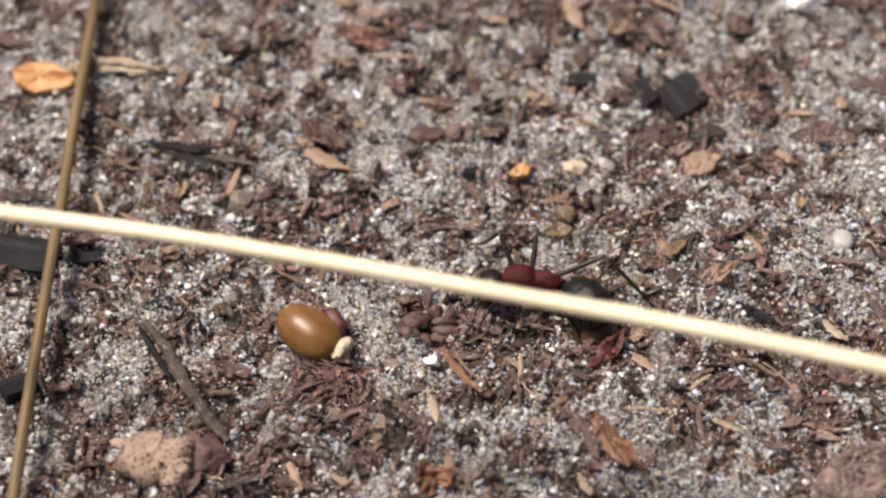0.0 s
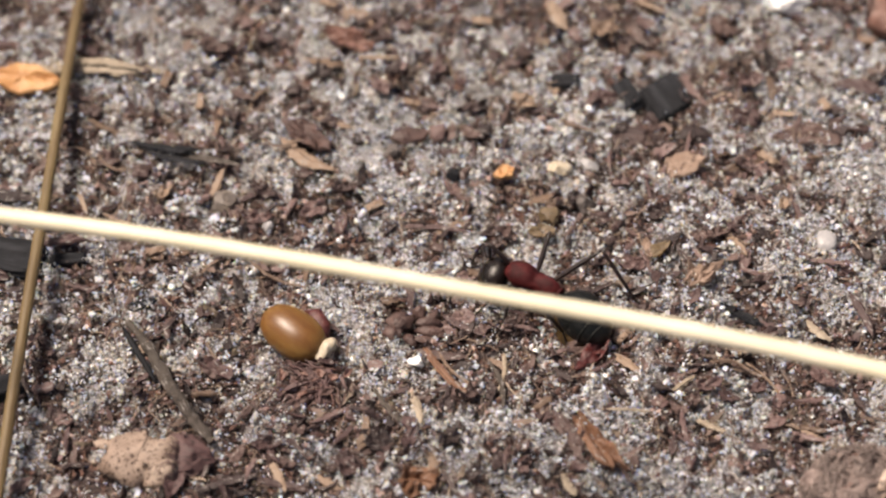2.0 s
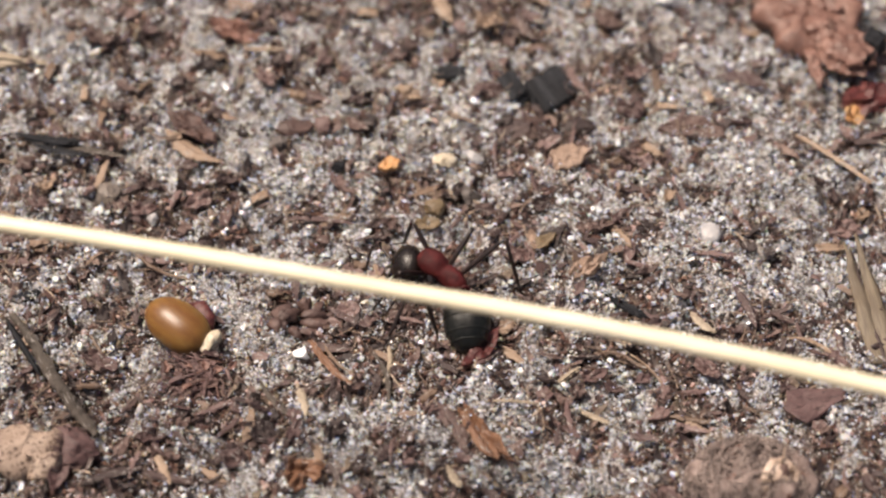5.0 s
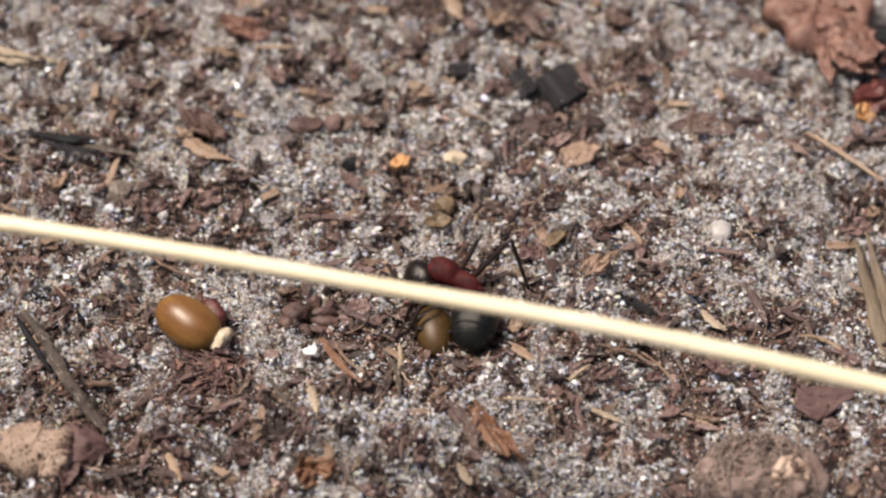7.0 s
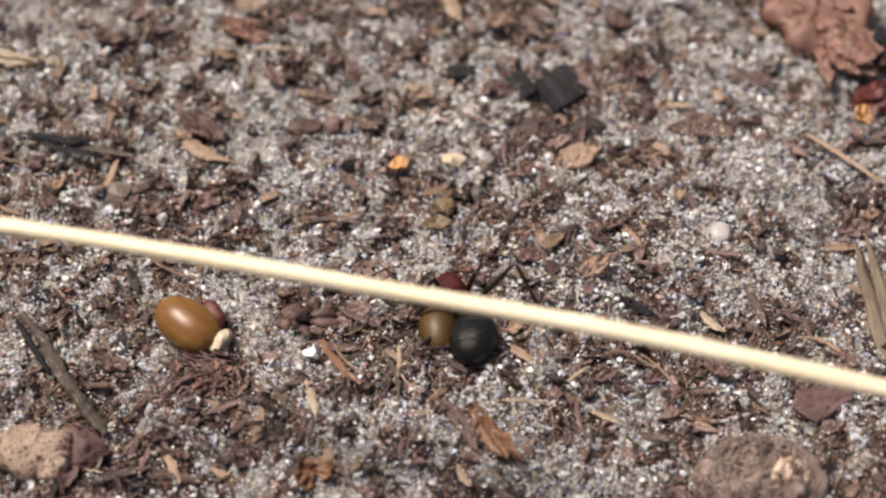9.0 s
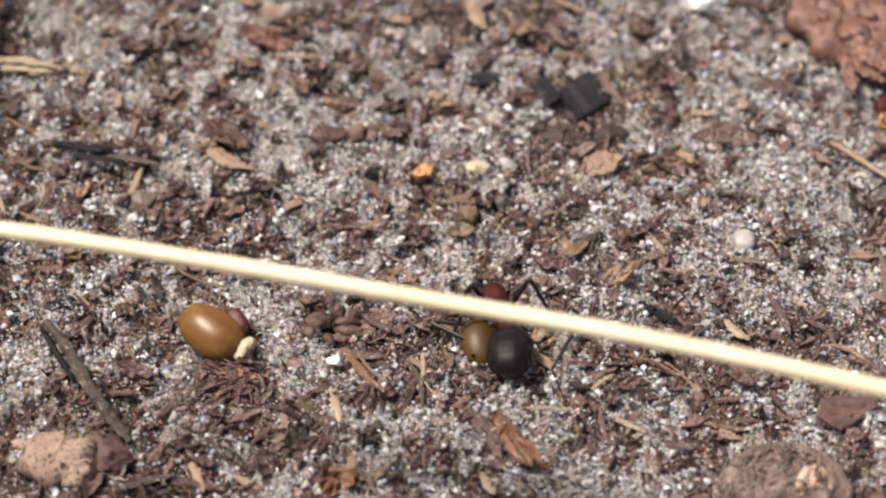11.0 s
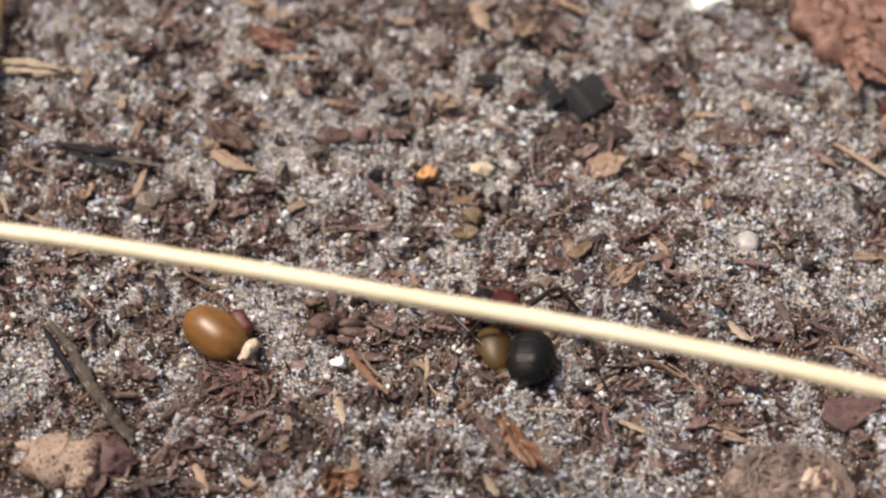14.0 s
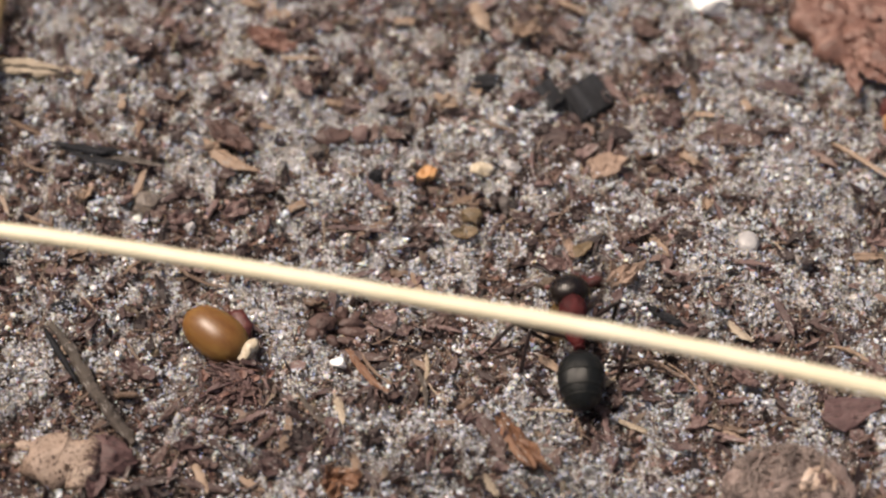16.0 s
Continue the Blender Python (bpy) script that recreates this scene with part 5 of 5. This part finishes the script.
# seconds; middle of the abdomen (millimetres); the way its tip, the thorax and the head point (degrees); height of the thorax; how far the head dips
BODY = [
    (0, 2.82, -5.85, 2.3, -46, 175, 196, 2.3, 0.8),
    (0.3, 2.86, -5.79, 2.3, -45, 174, 192, 2.3, 0.8),
    (0.6, 2.71, -5.99, 2, -47, 163, 180, 2.3, 0.8),
    (0.9, 2.76, -6.29, 1.9, -55, 157, 172, 2.4, 0.8),
    (1.5, 3.35, -6.55, 1.9, -49, 154, 160, 2.4, 0.8),
    (2.1, 3.67, -6.46, 1.8, -44, 154, 156, 2.4, 0.8),
    (2.7, 3.69, -6.7, 1.8, -46, 157, 161, 2.3, 0.8),
    (3.3, 3.33, -7.08, 1.8, -53, 148, 154, 2.3, 0.8),
    (3.6, 3.26, -7.15, 1.8, -56, 151, 159, 2.3, 0.8),
    (3.9, 3.57, -7.47, 1.7, -66, 133, 153, 2.5, 0.8),
    (4.2, 4.42, -7.77, 1.7, -74, 131, 171, 2.5, 0.8),
    (4.5, 3.71, -7.44, 1.7, -79, 137, 185, 2.5, 0.8),
    (4.7, 3.54, -7.35, 1.7, -84, 137, 189, 2.5, 0.8),
    (5.6, 3.4, -7.4, 1.9, -90, 143, 180, 2.4, 0.8),
    (6.8, 3.26, -7.45, 1.9, -100, 150, 208, 2.2, 1.2),
    (7.2, 3.35, -7.57, 1.9, -100, 150, 208, 2.2, 1.2),
    (7.5, 3.27, -8.14, 1.9, -100, 140, 225, 2, 1.2),
    (8, 3.18, -8.53, 1.9, -100, 132, 232, 1.5, 1.2),
    (9, 3.29, -8.61, 1.9, -100, 132, 232, 1.5, 1.2),
    (9.5, 3.61, -8.73, 1.9, -100, 132, 232, 1.5, 1.2),
    (9.7, 3.61, -8.69, 1.9, -100, 132, 232, 1.5, 1.2),
    (11.8, 4.16, -9.67, 2.4, -92, 105, 205, 1.65, 1.5),
    (12.5, 4.1, -9.72, 2.4, -92, 105, 205, 1.65, 1.5),
    (13, 4.71, -9.36, 2, -108, 148, 215, 1.6, 1.3),
    (13.6, 4.65, -9.21, 2, -105, 148, 212, 1.6, 1.3),
    (14, 4.94, -9.29, 1.9, -100, 134, 195, 1.75, 1.3),
    (14.6, 5.03, -9.37, 1.9, -100, 134, 195, 1.85, 1.3),
    (15, 5.48, -9.29, 1.9, -100, 134, 192, 1.85, 1.3),
    (15.5, 5.55, -9.17, 1.9, -100, 134, 188, 1.9, 1.2),
    (15.7, 6, -9.09, 1.9, -97, 134, 155, 2.3, 0.8),
    (15.8, 6.85, -9.33, 1.9, -92, 125, 140, 2.4, 0.3),
    (15.9, 7.91, -10.15, 1.9, -88, 112, 107, 2.4, 0.3),
    (16, 7.76, -10.89, 2, -88, 97, 94, 2.4, 0.3),
]
# seconds; place and turn of the dragged seed
DRAG = [
    (0, 3.03, -6.23, 0.5, -64),
    (1.5, 2.84, -6.34, 0.5, -64),
    (2, 3.07, -6.33, 0.5, -64),
    (3, 3, -6.13, 0.5, -70),
    (3.5, 3.06, -5.88, 0.5, -58),
    (4, 3.37, -6.84, 0.5, -90),
    (4.5, 3.81, -6.72, 0.5, -90),
    (4.7, 3.65, -6.6, 0.5, -90),
    (5.6, 2.4, -7.1, 1.1, 0),
    (6.8, 1.05, -7.55, 0.9, 100),
    (8, 1.12, -7.15, 0.9, 95),
    (9.7, 1.45, -7.25, 0.9, 92),
    (11.8, 2.65, -7.89, 0.8, 100),
    (13.5, 2.7, -7.9, 0.8, 108),
    (14.6, 3.3, -8.2, 0.8, 95),
    (15.5, 3.45, -8.65, 1.1, 95),
    (15.7, 3.6, -8.35, 1.1, 95),
    (15.8, 4.08, -7.84, 1.2, 90),
    (15.9, 5.6, -6.7, 0.8, 80),
    (16, 6.95, -5.95, 0.6, 75),
]
# seconds; where the foot of each leg stands (millimetres)
FEET = {
    "front_left": [(0.0, -3.61, -6.41, 0.2), (0.6, -3.25, -5.14, 0.2), (4.0, -1.78, -5.21, 0.2), (4.7, -1.3, -5.7, 0.2), (6.8, -1.3, -7.95, 0.2), (9.7, -0.9, -6.49, 0.2), (11.8, 0.19, -5.81, 0.2), (13.5, 0.19, -6.69, 0.2), (15.6, 0.19, -7.69, 0.2), (15.7, 0.52, -7.3, 0.2), (15.85, 1.6, -8.5, 0.2), (16.0, 1.67, -8.6, 0.2)],
    "middle_left": [(0.0, -1.53, -7.02, 0.2), (0.9, -1.82, -6.54, 0.2), (3.5, -1.24, -7.25, 0.2), (4.7, -1.61, -8.9, 0.2), (6.8, -1.3, -9.14, 0.2), (8.0, -1.28, -7.05, 0.2), (9.7, -0.74, -7.09, 0.2), (11.8, 0.2, -8.2, 0.2), (13.5, 0.3, -8.1, 0.2), (15.0, 0.05, -8.3, 0.2), (15.65, 0.2, -8.5, 0.2), (15.75, 1.6, -9.4, 0.2), (15.85, 3.5, -10.6, 0.2), (16.0, 3.6, -10.66, 0.2)],
    "hind_left": [(0.0, 2.93, -7.7, 0.2), (1.5, 3, -8, 0.2), (4.0, 2.59, -8.43, 0.2), (4.7, 1.54, -8.9, 0.2), (6.8, 3.01, -9.08, 0.2), (8.0, 4.02, -9.56, 0.2), (9.2, 4.07, -9.56, 0.2), (9.7, 2.6, -9.6, 0.2), (11.8, 1.9, -9.2, 0.2), (13.5, 2.1, -9.5, 0.2), (15.5, 2.5, -10.2, 0.2), (15.7, 2.9, -10.4, 0.2), (15.87, 5.0, -8.3, 0.2), (16.0, 5.2, -8.1, 0.2)],
    "front_right": [(0.0, -3.69, 0.09, 0.2), (0.9, -3.24, -1.63, 0.2), (3.5, -1.6, -1.32, 0.2), (4.7, -0.73, -0.34, 0.2), (6.8, -2.71, -2.76, 0.2), (8.0, -2.78, -2.98, 0.2), (9.7, -2.72, -2.86, 0.2), (11.8, -3.73, -3.44, 0.2), (13.2, -3.73, -3.44, 0.2), (14.0, -4.07, -3.19, 0.2), (15.5, -4.07, -3.19, 0.2), (15.7, 3.16, -2.2, 0.2), (15.9, 4.8, -2.62, 0.2), (16.0, 9.52, -3.85, 0.2)],
    "middle_right": [(0.0, 0.4, 0.94, 0.2), (0.9, 1.2, 0.55, 0.2), (3.5, 2.0, 0.36, 0.2), (4.7, 3.5, -0.9, 0.2), (6.8, 3.0, -2.3, 0.2), (8.0, 3.9, -3.2, 0.2), (9.7, 4.1, -3.3, 0.2), (11.8, 9.0, -7.2, 0.2), (13.2, 8.7, -7.6, 0.2), (14.0, 9.2, -6.2, 0.2), (15.5, 9.4, -6.3, 0.2), (15.8, 9.49, -4.67, 0.2), (16.0, 10.6, -6.8, 0.2)],
    "hind_right": [(0.0, 7.5, -5.2, 0.2), (0.9, 7.7, -5.0, 0.2), (3.5, 7.6, -4.9, 0.2), (4.7, 7.7, -5.0, 0.2), (6.8, 7.6, -4.8, 0.2), (7.5, 7.3, -4.8, 0.2), (8.0, 8.44, -6.48, 0.2), (9.0, 8.42, -6.97, 0.2), (9.7, 6.2, -10.2, 0.2), (11.8, 7.3, -11.0, 0.2), (13.2, 7.3, -10.9, 0.2), (14.0, 9.6, -11.0, 0.2), (15.6, 10.14, -11.41, 0.2), (15.8, 10.3, -11.3, 0.2), (16.0, 10.43, -11.25, 0.2)],
}


# seconds; how far a knee is laid down, 0 to 1
LOW = {"front_right": [(0.0, 0.3), (0.9, 0.5), (3.5, 0.5), (4.7, 0.4), (6.6, 1.0), (15.5, 1.0), (15.7, 0.2), (16.0, 0.1)],
       "middle_right": [(0.0, 0.25), (0.9, 0.45), (3.5, 0.4), (4.7, 0.3), (6.6, 0.4), (7.5, 0.3), (9.7, 0.15), (11.8, 0.0), (16.0, 0.0)],
       "hind_left": [(0.0, 0.0), (5.5, 0.0), (6.6, 1.0), (9.2, 1.0), (9.8, 0.9), (15.6, 0.9), (15.9, 0.0), (16.0, 0.0)],
       "hind_right": [(0.0, 0.15), (4.7, 0.2), (6.6, 0.4), (7.5, 0.4), (8.0, 1.0), (9.2, 1.0), (11.5, 1.0), (13.4, 1.0), (14.0, 0.2), (16.0, 0.0)]}


def between(rows, t):
    """Values of a table at t seconds, eased from row to row."""
    for a, b in zip(rows, rows[1:]):
        if t <= b[0]:
            u = max(0.0, (t - a[0]) / (b[0] - a[0]))
            u = u * u * (3 - 2 * u)
            return [p + (q - p) * u for p, q in zip(a[1:], b[1:])]
    return list(rows[-1][1:])


def aim(origin, way, upward):
    """A pose at origin (millimetres) whose x points along way and whose z leans to upward."""
    x = Vector(way).normalized()
    y = Vector(upward).cross(x)
    y = y.normalized() if y.length > 1e-5 else Vector((0, 1, 0))
    m = Matrix((x, y, x.cross(y))).transposed().to_4x4()
    return Matrix.Translation(Vector(origin) * MM) @ m


def leg_poses(hip, foot, k, low, side):
    """Femur, tibia and tarsus for a hip and a foot in the ant's own space; low: 1 lays the knee down towards side."""
    hip, foot = Vector(hip), Vector(foot)
    flat = Vector((foot.x - hip.x, foot.y - hip.y, 0))
    out = flat.normalized() if flat.length > 0.1 else Vector((0, 1 if hip.y > 0 else -1, 0))
    f, s = FEMUR * k, TIBIA * k
    ankle = foot - out * 1.1 + Vector((0, 0, 1.2))
    d = ankle - hip
    reach = (f + s) * 0.985
    if d.length > reach:
        d = d.normalized() * reach
    if d.length < 0.6:
        d = out * 0.6
    ankle = hip + d
    c = (f * f + d.length_squared - s * s) / (2 * f * d.length)
    c = max(-0.98, min(0.98, c))
    n = d.normalized()
    lift = (Vector((0, 0, 1)) - n * n.z)
    lift = (lift + 0.55 * Vector((0, 1 if hip.y > 0 else -1, 0))).normalized()
    lift = lift * (1 - low) + low * side
    lift = (lift - n * lift.dot(n)).normalized()
    knee = hip + n * f * c + lift * f * math.sqrt(1 - c * c)
    upward = Vector((0.05, 0.0, 1))
    tip = foot - ankle
    return aim(hip, knee - hip, upward), aim(knee, ankle - knee, upward), aim(ankle, tip, upward)


def motions():
    times = [i / 10 for i in range(161)]
    rows = {ob: [] for ob in (ANT, ANT_HEAD, ANT_GASTER)}
    legs = {name: ([], [], []) for name in ANT_LEGS}
    for t in times:
        v = between(BODY, t)
        tip, way, nod = (Vector((math.cos(radians(a)), math.sin(radians(a)), 0)) for a in v[3:6])
        waist = Vector(v[0:3]) - 2.0 * tip
        thorax = Vector((waist.x + 1.7 * way.x, waist.y + 1.7 * way.y, v[6]))
        m = aim(thorax, way, (0, 0, 1))
        inv = m.inverted()
        own = lambda p: (inv @ (Vector(p) * MM)) / MM
        rows[ANT].append((t, m))
        right, left = inv.to_3x3() @ Vector((0, -0.85, 0.2)), inv.to_3x3() @ Vector((-1, -0.2, 0.05))
        flank = inv.to_3x3() @ Vector((1, -0.25, 0.15))
        rows[ANT_HEAD].append((t, aim(NECK, inv.to_3x3() @ (nod - Vector((0, 0, v[7]))), (0, 0, 1))))
        rows[ANT_GASTER].append((t, aim(WAIST, own(v[0:3]) - WAIST, (0, 0, 1))))
        for name, (coxa, *bones) in ANT_LEGS.items():
            k = 1.6 if "hind" in name else 1.15
            for store, p in zip(legs[name], leg_poses(HIPS[name], own(between(FEET[name], t)), k, between(LOW[name], t)[0] if name in LOW else 0.0, flank if name == "hind_right" else right if "right" in name else left)):
                store.append((t, p))
    for ob, r in rows.items():
        walk(ob, r)
    for name, (coxa, *bones) in ANT_LEGS.items():
        for ob, r in zip(bones, legs[name]):
            walk(ob, r)
    base = LONG_STRAW.matrix_basis.copy()
    pivot = Matrix.Translation(Vector((-2.45, -15.21, 16)) * MM)
    sway = ((0.0, -0.65, -0.08), (4.0, -0.6, -0.08), (4.5, -0.42, 0.0), (7.0, -0.42, -0.3), (9.5, -0.4, -0.3), (12.0, -0.28, -0.23), (16.0, -0.28, -0.23))
    walk(LONG_STRAW, [(t, pivot @ pose(0, dy * MM, 0, 0, 0, a) @ pivot.inverted() @ base) for t, a, dy in sway])
    drag = []
    for t in times:
        x, y, z, turn = between(DRAG, t)
        drag.append((t, pose(x * MM, y * MM, z * MM, 12, -6, turn)))
    walk(CARRIED, drag)


motions()
